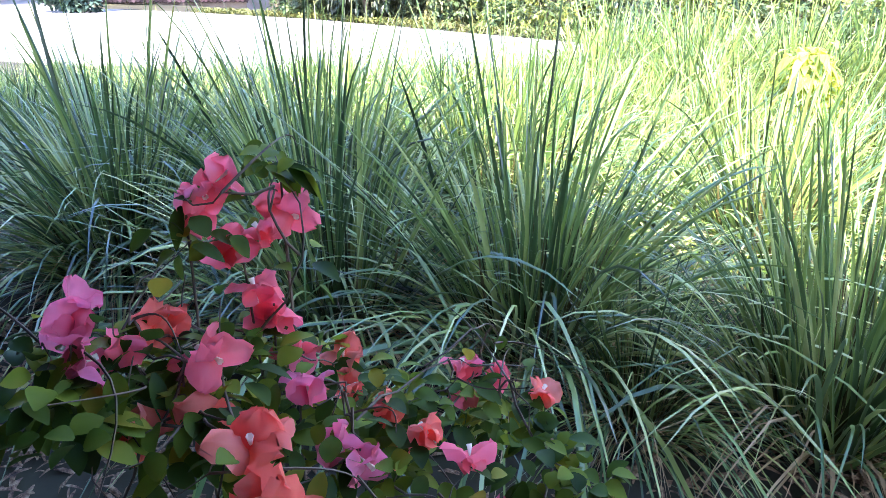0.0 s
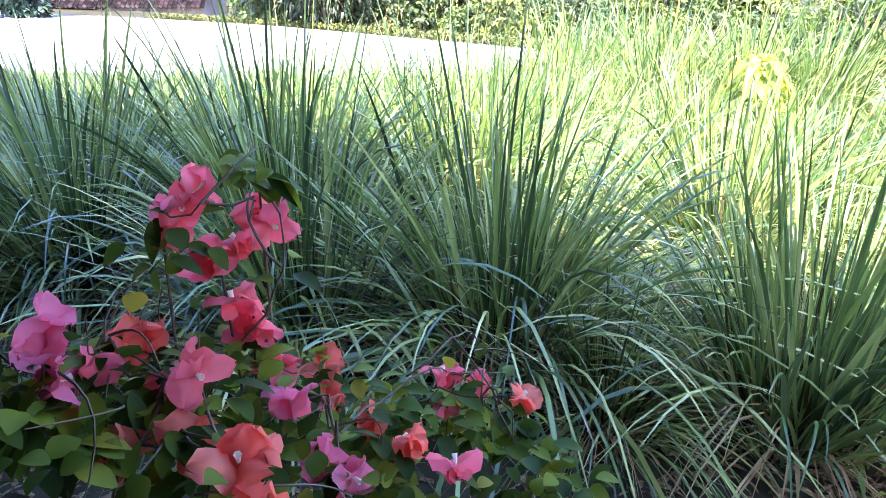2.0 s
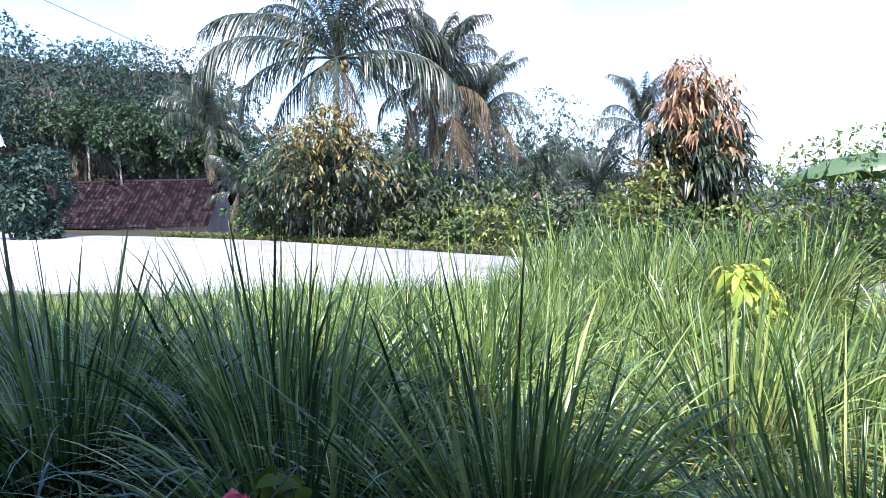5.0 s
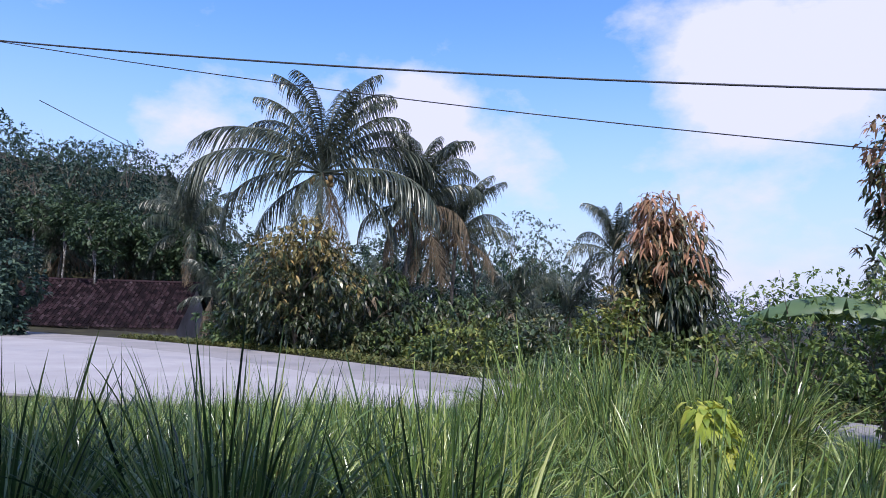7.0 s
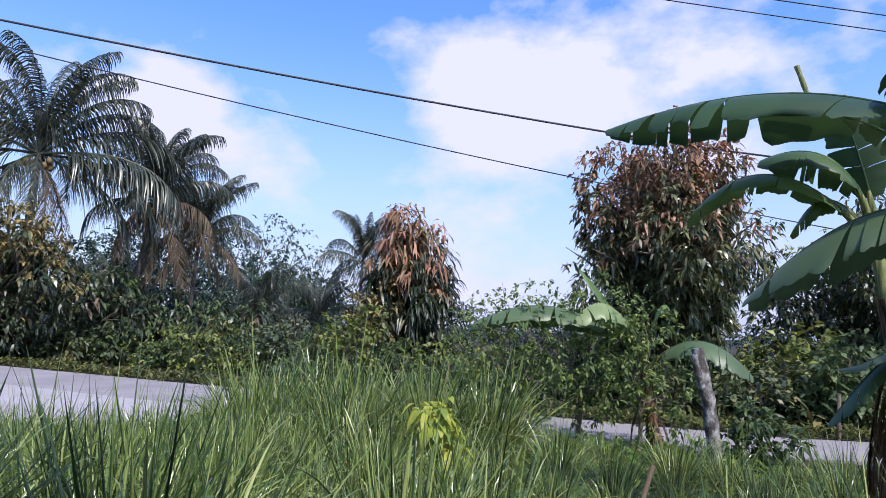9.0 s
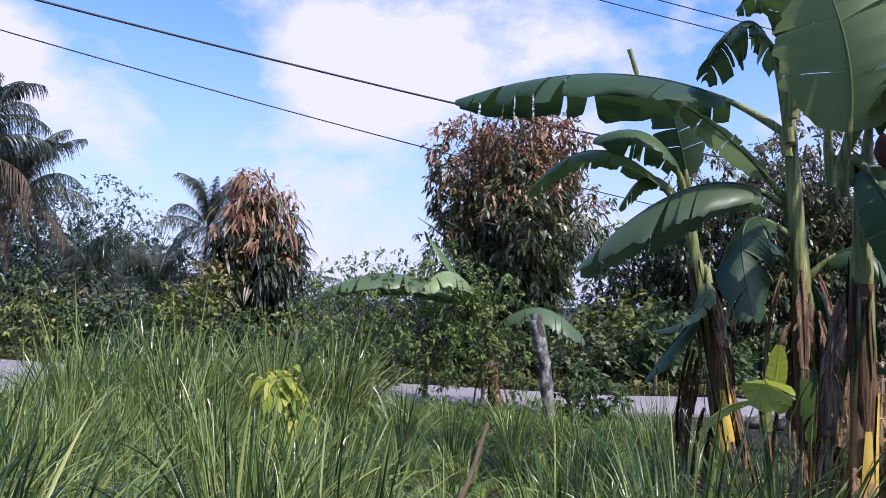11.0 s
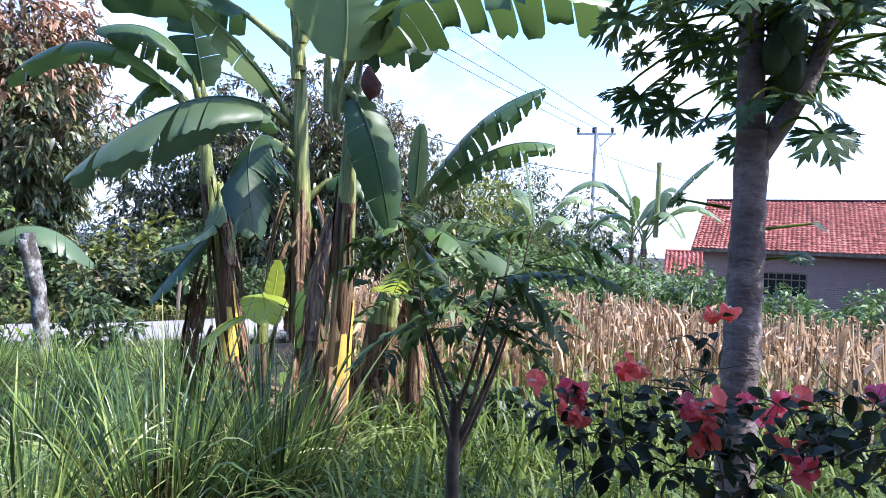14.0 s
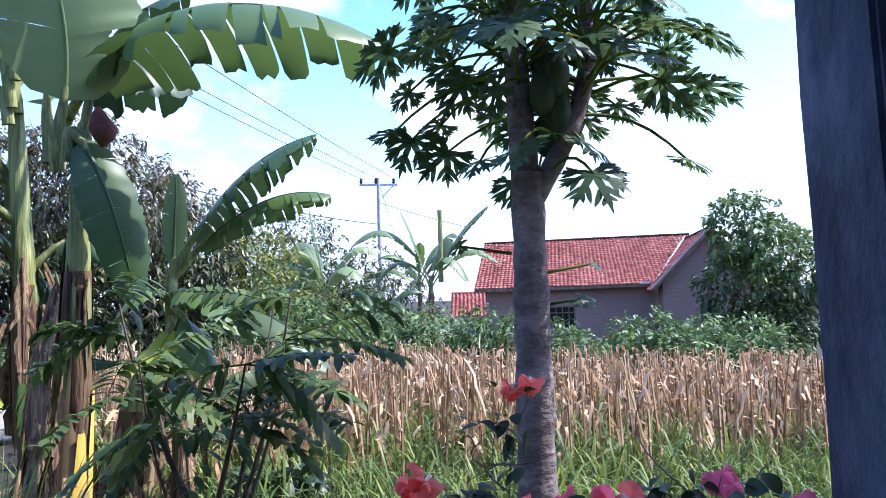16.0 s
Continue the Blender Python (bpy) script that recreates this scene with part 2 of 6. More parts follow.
M = {
    "soil": solid_mat("soil", [(0.2, (0.012, 0.01, 0.007)), (0.5, (0.026, 0.022, 0.014)), (0.75, (0.045, 0.042, 0.02)), (0.95, (0.09, 0.07, 0.04))], 0.95, 0.7, 0.8, fine=9),
    "concrete": solid_mat("concrete", [(0.2, (0.36, 0.345, 0.32)), (0.6, (0.5, 0.48, 0.45)), (0.9, (0.6, 0.57, 0.53))], 0.85, 0.5, 0.25, fine=24),
    "lemongrass": leaf_mat("lemongrass", [(0.2, (0.016, 0.036, 0.012)), (0.42, (0.082, 0.146, 0.042)), (0.6, (0.2, 0.275, 0.065)), (0.85, (0.44, 0.44, 0.17))], 0.28, 0.2, 1.6, 0.7),
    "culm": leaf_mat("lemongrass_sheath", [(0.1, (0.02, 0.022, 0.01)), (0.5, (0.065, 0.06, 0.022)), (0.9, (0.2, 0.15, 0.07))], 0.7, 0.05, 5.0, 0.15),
    "straw": leaf_mat("straw", [(0.1, (0.16, 0.1, 0.05)), (0.5, (0.36, 0.25, 0.13)), (0.9, (0.62, 0.48, 0.28))], 0.7, 0.25, 8.0, 0.2),
    "corn_dry": leaf_mat("corn_dry", [(0.15, (0.09, 0.045, 0.022)), (0.4, (0.32, 0.2, 0.1)), (0.68, (0.6, 0.42, 0.25)), (0.95, (0.85, 0.73, 0.54))], 0.7, 0.25, 8.0, 0.2),
    "mango": leaf_mat("mango_leaf", [(0.1, (0.018, 0.03, 0.017)), (0.42, (0.06, 0.085, 0.035)), (0.66, (0.135, 0.15, 0.06)), (0.84, (0.23, 0.185, 0.08)), (1.0, (0.38, 0.25, 0.13))], 0.33, 0.12, 2.0, 0.5),
    "mango_bronze": leaf_mat("mango_bronze_leaf", [(0.1, (0.04, 0.045, 0.024)), (0.45, (0.1, 0.095, 0.045)), (0.7, (0.19, 0.15, 0.075)), (0.92, (0.36, 0.28, 0.12))], 0.36, 0.15, 2.0, 0.55),
    "mango_red": leaf_mat("mango_young_leaf", [(0.1, (0.07, 0.07, 0.03)), (0.35, (0.18, 0.115, 0.055)), (0.6, (0.32, 0.16, 0.09)), (0.9, (0.5, 0.3, 0.17))], 0.5, 0.15, 2.0, 0.4),
    "mango_dark": leaf_mat("mango_old_leaf", [(0.1, (0.012, 0.022, 0.01)), (0.5, (0.03, 0.045, 0.018)), (0.9, (0.07, 0.07, 0.03))], 0.4, 0.15, 2.0, 0.5),
    "green": leaf_mat("bush_leaf", [(0.1, (0.02, 0.038, 0.017)), (0.45, (0.052, 0.088, 0.032)), (0.75, (0.108, 0.148, 0.047)), (0.95, (0.23, 0.23, 0.08))], 0.5, 0.22, 2.0, 0.4),
    "feather": leaf_mat("feather_leaf", [(0.1, (0.045, 0.08, 0.028)), (0.5, (0.12, 0.18, 0.052)), (0.9, (0.29, 0.33, 0.09))], 0.55, 0.3, 2.0, 0.3),
    "yellow": leaf_mat("yellow_leaf", [(0.1, (0.12, 0.19, 0.03)), (0.5, (0.3, 0.36, 0.05)), (0.9, (0.55, 0.52, 0.1))], 0.45, 0.35, 6.0, 0.4),
    # The distance's bluish haze is mixed into this leaf colour.
    "forest": leaf_mat("hazed_forest_leaf", [(0.1, (0.014, 0.03, 0.026)), (0.45, (0.034, 0.062, 0.05)), (0.75, (0.075, 0.115, 0.075)), (0.97, (0.14, 0.15, 0.07))], 0.6, 0.15, 0.35, 0.25),
    "palm": leaf_mat("palm_leaflet", [(0.1, (0.016, 0.023, 0.017)), (0.5, (0.042, 0.054, 0.034)), (0.8, (0.1, 0.105, 0.062)), (0.96, (0.26, 0.2, 0.1))], 0.34, 0.14, 2.0, 0.5),
    "bark": solid_mat("bark", [(0.15, (0.05, 0.04, 0.03)), (0.5, (0.13, 0.105, 0.08)), (0.85, (0.26, 0.23, 0.19))], 0.9, 5, 0.9, (1, 1, 0.35), 40),
    "palm_bark": solid_mat("palm_bark", [(0.15, (0.035, 0.03, 0.027)), (0.5, (0.085, 0.072, 0.062)), (0.85, (0.17, 0.15, 0.13))], 0.9, 3, 0.9, (1, 1, 4), 14),
    "roof_red": leaf_mat("roof_tile_red", [(0.1, (0.09, 0.032, 0.028)), (0.35, (0.25, 0.08, 0.062)), (0.7, (0.38, 0.135, 0.105)), (0.95, (0.5, 0.27, 0.22))], 0.9, 0.0, 0.8, 0.2),
    "roof_old": leaf_mat("roof_tile_old", [(0.15, (0.006, 0.004, 0.006)), (0.42, (0.015, 0.01, 0.012)), (0.62, (0.034, 0.02, 0.024)), (0.8, (0.055, 0.037, 0.043)), (0.95, (0.26, 0.22, 0.235))], 0.85, 0.0, 0.5, 0.08),
    "plaster": solid_mat("grey_plaster", [(0.1, (0.2, 0.16, 0.14)), (0.5, (0.34, 0.27, 0.245)), (0.9, (0.46, 0.38, 0.35))], 0.9, 0.9, 0.3, fine=10),
    "yard": solid_mat("yard_concrete", [(0.2, (0.28, 0.255, 0.255)), (0.6, (0.36, 0.33, 0.33)), (0.9, (0.46, 0.425, 0.42))], 0.8, 0.5, 0.2, fine=24),
    "asphalt": solid_mat("worn_road", [(0.2, (0.2, 0.185, 0.185)), (0.6, (0.28, 0.255, 0.255)), (0.9, (0.37, 0.34, 0.33))], 0.85, 0.6, 0.4, fine=20),
    "banana": leaf_mat("banana_leaf", [(0.1, (0.02, 0.045, 0.017)), (0.45, (0.05, 0.1, 0.03)), (0.75, (0.105, 0.175, 0.042)), (0.98, (0.2, 0.27, 0.07))], 0.42, 0.25, 1.5, 0.5, island=False),
    # Lighter copy of the banana leaf, with sky sheen put into its colour.
    "banana_sheen": leaf_mat("sheen_banana_leaf", [(0.1, (0.055, 0.09, 0.042)), (0.45, (0.115, 0.175, 0.075)), (0.75, (0.2, 0.27, 0.11)), (0.98, (0.31, 0.37, 0.15))], 0.42, 0.28, 1.5, 0.5, island=False),
    # Young leaves, their yellow-green raised to look lit from behind.
    "banana_bright": leaf_mat("backlit_young_banana_leaf", [(0.1, (0.26, 0.34, 0.03)), (0.9, (0.46, 0.52, 0.07))], 0.4, 0.45, 1.5, 0.5, island=False),
    "banana_stem": solid_mat("banana_stem", [(0.24, (0.016, 0.011, 0.009)), (0.42, (0.07, 0.036, 0.025)), (0.56, (0.2, 0.11, 0.06)), (0.7, (0.13, 0.12, 0.045)), (0.9, (0.42, 0.31, 0.17))], 0.75, 9, 0.9, (4.0, 4.0, 0.16), 30),
    "banana_top": solid_mat("banana_petiole", [(0.25, (0.03, 0.035, 0.016)), (0.42, (0.1, 0.12, 0.04)), (0.58, (0.22, 0.24, 0.08)), (0.85, (0.46, 0.43, 0.18))], 0.5, 9, 0.4, (4, 4, 0.2), 34),
    "yellow_sheath": solid_mat("yellow_sheath", [(0.2, (0.3, 0.14, 0.04)), (0.45, (0.62, 0.38, 0.06)), (0.8, (0.75, 0.55, 0.12))], 0.6, 7, 0.3, (1, 1, 0.3), 40),
    "papaya": leaf_mat("papaya_leaf", [(0.1, (0.03, 0.062, 0.032)), (0.5, (0.065, 0.12, 0.05)), (0.85, (0.13, 0.2, 0.07))], 0.45, 0.28, 2.0, 0.22, island=False),
    "papaya_bark": solid_mat("papaya_bark", [(0.15, (0.06, 0.045, 0.045)), (0.5, (0.14, 0.108, 0.105)), (0.8, (0.3, 0.25, 0.23)), (0.92, (0.5, 0.45, 0.4))], 0.9, 7, 1.0, (1, 1, 1.8), 34),
    "boug_leaf": leaf_mat("bougainvillea_leaf", [(0.15, (0.014, 0.032, 0.008)), (0.42, (0.055, 0.1, 0.014)), (0.68, (0.16, 0.215, 0.022)), (0.95, (0.42, 0.31, 0.045))], 0.55, 0.36, 14.0, 0.14),
    "bract_pink": leaf_mat("bract_pink", [(0.1, (0.8, 0.11, 0.15)), (0.5, (0.9, 0.2, 0.24)), (0.9, (0.92, 0.36, 0.38))], 0.6, 0.4, 30.0, 0.25),
    "bract_coral": leaf_mat("bract_coral", [(0.1, (0.76, 0.12, 0.09)), (0.5, (0.88, 0.23, 0.16)), (0.9, (0.92, 0.4, 0.28))], 0.6, 0.4, 30.0, 0.25),
    "bract_mauve": leaf_mat("bract_mauve", [(0.1, (0.7, 0.1, 0.18)), (0.5, (0.8, 0.21, 0.31)), (0.9, (0.86, 0.4, 0.48))], 0.6, 0.4, 30.0, 0.25),
    "floret": leaf_mat("floret", [(0.1, (0.8, 0.78, 0.66)), (0.9, (0.85, 0.83, 0.75))], 0.6, 0.3, 30.0, 0.2),
    # Both plasters are near-black blue: the porch's shade is put into their colour.
    "post_plaster": solid_mat("shaded_post_plaster", [(0.25, (0.01, 0.014, 0.026)), (0.5, (0.034, 0.045, 0.075)), (0.8, (0.105, 0.122, 0.17))], 0.8, 5, 0.8, fine=26),
    "shaded_wall": solid_mat("shaded_porch_plaster", [(0.2, (0.014, 0.016, 0.024)), (0.8, (0.032, 0.036, 0.052))], 0.85, 3, 0.3, fine=30),
    "metal": solid_mat("galvanised_steel", [(0.2, (0.3, 0.3, 0.3)), (0.8, (0.5, 0.5, 0.5))], 0.5, 4, 0.1, metal=0.7),
    "pole": solid_mat("pole_concrete", [(0.2, (0.3, 0.29, 0.27)), (0.8, (0.46, 0.45, 0.42))], 0.85, 3, 0.2, fine=30),
    "cable": solid_mat("black_cable", [(0.2, (0.02, 0.02, 0.022)), (0.8, (0.05, 0.05, 0.055))], 0.6, 4, 0.0),
    "zinc": solid_mat("pale_sheet_roof", [(0.2, (0.5, 0.52, 0.55)), (0.8, (0.66, 0.68, 0.7))], 0.5, 2, 0.1),
    "white_wall": solid_mat("white_wall", [(0.2, (0.55, 0.53, 0.52)), (0.8, (0.72, 0.7, 0.68))], 0.85, 1.5, 0.1),
    "glass_dark": solid_mat("dark_window", [(0.2, (0.015, 0.015, 0.018)), (0.8, (0.03, 0.03, 0.035))], 0.15, 2, 0.0),
    "lichen": solid_mat("lichen_bark", [(0.3, (0.035, 0.03, 0.026)), (0.5, (0.085, 0.075, 0.066)), (0.58, (0.2, 0.19, 0.18)), (0.75, (0.46, 0.45, 0.43))], 0.9, 8, 0.6, (1, 1, 0.7), 40),
    "weed": leaf_mat("weed", [(0.1, (0.05, 0.1, 0.02)), (0.5, (0.12, 0.2, 0.035)), (0.8, (0.22, 0.28, 0.05)), (0.97, (0.4, 0.36, 0.12))], 0.5, 0.35, 2.0, 0.3),
    "wood": solid_mat("old_wood", [(0.1, (0.06, 0.045, 0.03)), (0.5, (0.17, 0.125, 0.085)), (0.9, (0.33, 0.27, 0.2))], 0.85, 6, 0.5, (1, 1, 0.2), 50),
}

# ---- mesh tools ----
rg = np.random.default_rng(11)
UP = np.array([0.0, 0.0, 1.0])


def unit(v):
    return v / np.maximum(np.linalg.norm(v, axis=-1, keepdims=True), 1e-9)


def smooth(a, b, x):
    t = np.clip((np.asarray(x, float) - a) / (b - a), 0, 1)
    return t * t * (3 - 2 * t)


class Geo:
    """Quads gathered as arrays."""

    def __init__(self):
        self.v, self.f, self.n = [], [], 0

    def grid(self, g):
        """g: (many, rows, columns, 3): one sheet of quads each."""
        g = np.asarray(g, float)
        m, a, b, _ = g.shape
        i = np.arange(m * a * b).reshape(m, a, b) + self.n
        self.v.append(g.reshape(-1, 3))
        self.f.append(np.stack([i[:, :-1, :-1], i[:, :-1, 1:], i[:, 1:, 1:], i[:, 1:, :-1]], -1).reshape(-1, 4))
        self.n += m * a * b
        return self

    def strips(self, c, w, lift=None):
        """Ribbons along the lines c (many, steps, 3) with half widths w; lift raises both edges above the middle."""
        if lift is None:
            return self.grid(np.stack([c - w, c + w], 2))
        return self.grid(np.stack([c - w + lift, c, c + w + lift], 2))

    def tube(self, pts, radii, sides=7, wobble=0.0):
        pts, radii = np.asarray(pts, float), np.asarray(radii, float)
        d = unit(np.gradient(pts, axis=0))
        x = unit(np.cross(d, np.array([0.31, 0.87, 0.13])))
        y = np.cross(d, x)
        a = np.linspace(0, 2 * np.pi, sides + 1)
        r = radii[:, None, None]
        if wobble:
            k = 1 + wobble * rg.normal(size=(len(pts), sides + 1, 1))
            k[:, -1] = k[:, 0]
            r = r * k
        ring = pts[:, None] + r * (np.cos(a)[None, :, None] * x[:, None] + np.sin(a)[None, :, None] * y[:, None])
        return self.grid(ring[None])

    def box(self, lo, hi):
        (x0, y0, z0), (x1, y1, z1) = lo, hi
        v = np.array([[x, y, z] for x in (x0, x1) for y in (y0, y1) for z in (z0, z1)], float)
        self.v.append(v)
        self.f.append(np.array([[0, 1, 3, 2], [4, 6, 7, 5], [0, 4, 5, 1], [2, 3, 7, 6], [0, 2, 6, 4], [1, 5, 7, 3]]) + self.n)
        self.n += 8
        return self

    def mesh(self, name, mat, shade=True):
        me = bpy.data.meshes.new(name)
        v, f = np.concatenate(self.v), np.concatenate(self.f)
        me.vertices.add(len(v))
        me.vertices.foreach_set("co", v.ravel())
        me.loops.add(f.size)
        me.loops.foreach_set("vertex_index", f.ravel())
        me.polygons.add(len(f))
        me.polygons.foreach_set("loop_start", np.arange(0, f.size, 4))
        me.update(calc_edges=True)
        me.validate()
        me.polygons.foreach_set("use_smooth", [shade] * len(me.polygons))
        me.materials.append(mat)
        return me


def part(name, geo, mat, parent=None, label="", shade=True):
    """One mesh object, under a thing or a part."""
    me = geo if isinstance(geo, bpy.types.Mesh) else geo.mesh(name, mat, shade)
    ob = new(name, me)
    ob.parent = parent
    return tagged(ob, label)


def thing(name, label, category, at=(0, 0, 0), group="", kind="", turn=0.0):
    ob = new(name)
    ob.empty_display_size = 0.1
    ob.matrix_basis = pose(*at, 0, 0, turn)
    return tagged(ob, label, category, group, kind)


def height(x, y):
    """The ground's height: a fall towards the maize field and past the road, hills far off."""
    x, y = np.asarray(x, float), np.asarray(y, float)
    h = -0.95 * smooth(4, 18, 0.95 * x - 0.3 * y)
    past = (0.47 * x + 0.883 * y) - 13.2          # beyond the far edge of the road
    h = h - 1.9 * smooth(1.5, 9, past) * smooth(4, -14, x)
    r, a = np.hypot(x, y), np.degrees(np.arctan2(x, y))
    h = h + 20.0 * smooth(45, 98, r) * smooth(-30, -40, a) * smooth(-120, -80, a)
    h = h + 3.0 * smooth(60, 120, r) * smooth(2, -8, a) * smooth(-60, -20, a)
    return h


def on(az, r, dz=0.0):
    """A place on the ground at a heading and a distance from where the camera stands."""
    x, y = r * math.sin(radians(az)) - 0.1, r * math.cos(radians(az)) + 0.1
    return (x, y, float(height(x, y)) + dz)


def leaves(geo, pos, way, length, width, droop=0.3, steps=4, fold=0.0, roll=0.4, blunt=0.8):
    """Pointed leaves: from pos along way, sagging."""
    n = len(pos)
    s = np.linspace(0, 1, steps)[None, :, None]
    length, width = np.broadcast_to(length, n)[:, None, None], np.broadcast_to(width, n)[:, None, None]
    c = pos[:, None] + way[:, None] * s * length - UP * (droop * length * s * s)
    side = unit(np.cross(way, UP + rg.normal(size=(n, 3)) * roll))[:, None]
    prof = np.sin(np.pi * np.clip(s * 0.93 + 0.05, 0, 1)) ** blunt
    w = side * width * prof
    lift = np.cross(side, unit(way)[:, None]) * width * prof * fold if fold else None
    geo.strips(c, w, lift)


def ball(n, flat=0.0):
    v = unit(rg.normal(size=(n, 3)))
    v[:, 2] *= 1 - flat
    return unit(v)

# ---- ground, road ----
def build_ground():
    k = np.linspace(-1, 1, 161)
    ax = np.sign(k) * (np.abs(k) * 42 + 1500 * np.abs(k) ** 7)
    X, Y = np.meshgrid(ax, ax)
    Z = height(X, Y) + 0.03 * np.sin(X * 2.1 + 0.4) * np.cos(Y * 1.7) * (np.hypot(X, Y) < 40)
    g = Geo().grid(np.stack([X, Y, Z], -1)[None])
    return tagged(part("ground", g, M["soil"]), "brown soil with weeds and low grass", "ground", kind="structure")


def sheet(name, A, B, lift, mat, label):
    """A slab between two lines, with edges that go into the ground."""
    u = np.linspace(0, len(A) - 1, 150)
    k = np.arange(len(A))
    A, B = np.array(A, float), np.array(B, float)
    P, Q = (np.stack([np.interp(u, k, line[:, i]) for i in (0, 1)], -1) for line in (A, B))
    s = np.linspace(0, 1, 9)[None, :, None]
    X = P[:, None] * (1 - s) + Q[:, None] * s
    z = np.maximum(height(X[..., 0], X[..., 1]) + 0.03, 0.02 - 0.28 * smooth(5, 16, X[..., 0])) + lift
    top = np.concatenate([X, z[..., None]], -1)
    rim = lambda line: np.stack([line, line - np.array([0, 0, 0.8])], 1)
    g = Geo().grid(top[None]).grid(rim(top[:, 0])[None]).grid(rim(top[:, -1])[None])
    return tagged(part(name, g, M[mat], shade=False), label, "road", kind="structure")


def build_road():
    far = [(-62, 38), (-38, 29.2), (-24, 25.6), (-15, 22.4), (-5, 16.7), (1.2, 13.2), (2.6, 12.5), (6.2, 10.6), (10.5, 9.9), (13, 10.1), (22, 11.4), (45, 15)]
    near = [(-62, 33.5), (-38, 25), (-24, 21.5), (-15, 18.6), (-6, 13.4), (0.2, 10.3), (2.1, 9.7), (5.5, 8.8), (9.7, 8.1), (13, 8.2), (22, 9.4), (45, 12.4)]
    sheet("road", far, near, 0.0, "asphalt", "worn grey village road in the sun")
    sheet("yard_pavement", [(-62, 34), (-38, 25.4), (-24, 21.9), (-15, 19), (-6, 13.8), (-3.2, 12.3)], [(-62, 14), (-38, 10), (-24, 8.5), (-15, 8.6), (-7, 9.2), (-3.4, 10.6)], 0.012, "yard", "pale concrete forecourt in full sun")


build_ground()
build_road()

# ---- lemongrass ----
def lemongrass_mesh(n, tall, spread, seed, steps=6, fold=False, droop=1.0):
    """Upright blades in the middle, arching ones round them that bend over and hang."""
    r = np.random.default_rng(seed)
    a = r.uniform(0, 2 * np.pi, n)
    k = r.uniform(0, 1, n) ** (0.72 if fold else 1.0)     # 0 in the middle, 1 at the rim
    out = np.stack([np.cos(a), np.sin(a), 0 * a], -1)
    pos = out * (0.03 + 0.17 * np.sqrt(k))[:, None] + r.normal(0, 0.03, (n, 3)) * np.array([1, 1, 0])
    lean = np.radians((4 + 38 * k ** 1.3) * spread + r.normal(0, 5, n))
    length = tall * r.uniform(0.55, 1.15, n) * (1 - 0.1 * k)
    sag = np.clip(r.normal(0.15, 0.14, n) + (1.05 if fold else 0.95) * k ** 1.3 * r.uniform(0.2, 1.2, n), 0.02, 1.2) * droop
    s = np.linspace(0, 1, steps)[None, :, None]
    around = np.stack([-np.sin(a), np.cos(a), 0 * a], -1)
    way = unit(out * np.sin(lean)[:, None] + UP * np.cos(lean)[:, None] + around * r.normal(0, 0.2, n)[:, None])
    out = unit(out + around * r.normal(0, 0.5, n)[:, None])
    L, S = length[:, None, None], sag[:, None, None]
    c = pos[:, None] + way[:, None] * s * L * (1 - 0.12 * S * s) + out[:, None] * L * S * 0.36 * s ** 2 - UP * L * S * 0.85 * s ** 3
    c[..., 2] = np.maximum(c[..., 2], 0.03)
    c = c + r.normal(0, 0.012, (n, 1, 3)) * s * 3
    turn = r.normal(0, 0.6, n)
    side = unit(np.stack([-np.sin(a + turn), np.cos(a + turn), 0.3 * r.normal(size=n)], -1))[:, None]
    prof = (r.uniform(0.0052, 0.0115, n) * np.where(r.uniform(0, 1, n) < 0.25, 1.35, 1.0) if fold else r.uniform(0.0055, 0.0115, n))[:, None, None] * (np.clip(1 - s, 0, 1) ** 0.55 * np.clip(0.5 + s * 2, 0, 1) + 0.04)
    g = Geo()
    g.strips(c, side * prof, np.cross(side, unit(way)[:, None]) * prof * 0.45 if fold else None)
    return g


def culm_geo(n, seed):
    """Packed leaf bases in the middle of a clump, added to keep light out."""
    r = np.random.default_rng(seed)
    a = r.uniform(0, 2 * np.pi, n)
    out = np.stack([np.cos(a), np.sin(a), 0 * a], -1)
    s = np.linspace(0, 1, 4)[None, :, None]
    k = np.sqrt(r.uniform(0, 1, n))[:, None, None]
    c = out[:, None] * (0.2 * k + s * k * r.uniform(0.05, 0.3, n)[:, None, None]) + UP * (s * r.uniform(0.22, 0.62, n)[:, None, None] - 0.02)
    turn = a + r.normal(0, 0.7, n)
    w = np.stack([-np.sin(turn), np.cos(turn), 0 * a], -1)[:, None] * r.uniform(0.008, 0.017, n)[:, None, None] * (1.08 - s)
    return Geo().strips(c, w)


def straw_geo(n, seed):
    r = np.random.default_rng(seed)
    a = r.uniform(0, 2 * np.pi, n)
    out = np.stack([np.cos(a), np.sin(a), 0 * a], -1)
    s = np.linspace(0, 1, 5)[None, :, None]
    L = r.uniform(0.2, 0.85, n)[:, None, None]
    rise = r.uniform(0.2, 1.6, n)[:, None, None]
    c = out[:, None] * (0.12 + s * L) + UP * (rise * L * (s - 0.95 * s ** 2) + 0.03)
    w = np.stack([-np.sin(a), np.cos(a), 0 * a], -1)[:, None] * 0.006 * (1.05 - s)
    return Geo().strips(c, w)


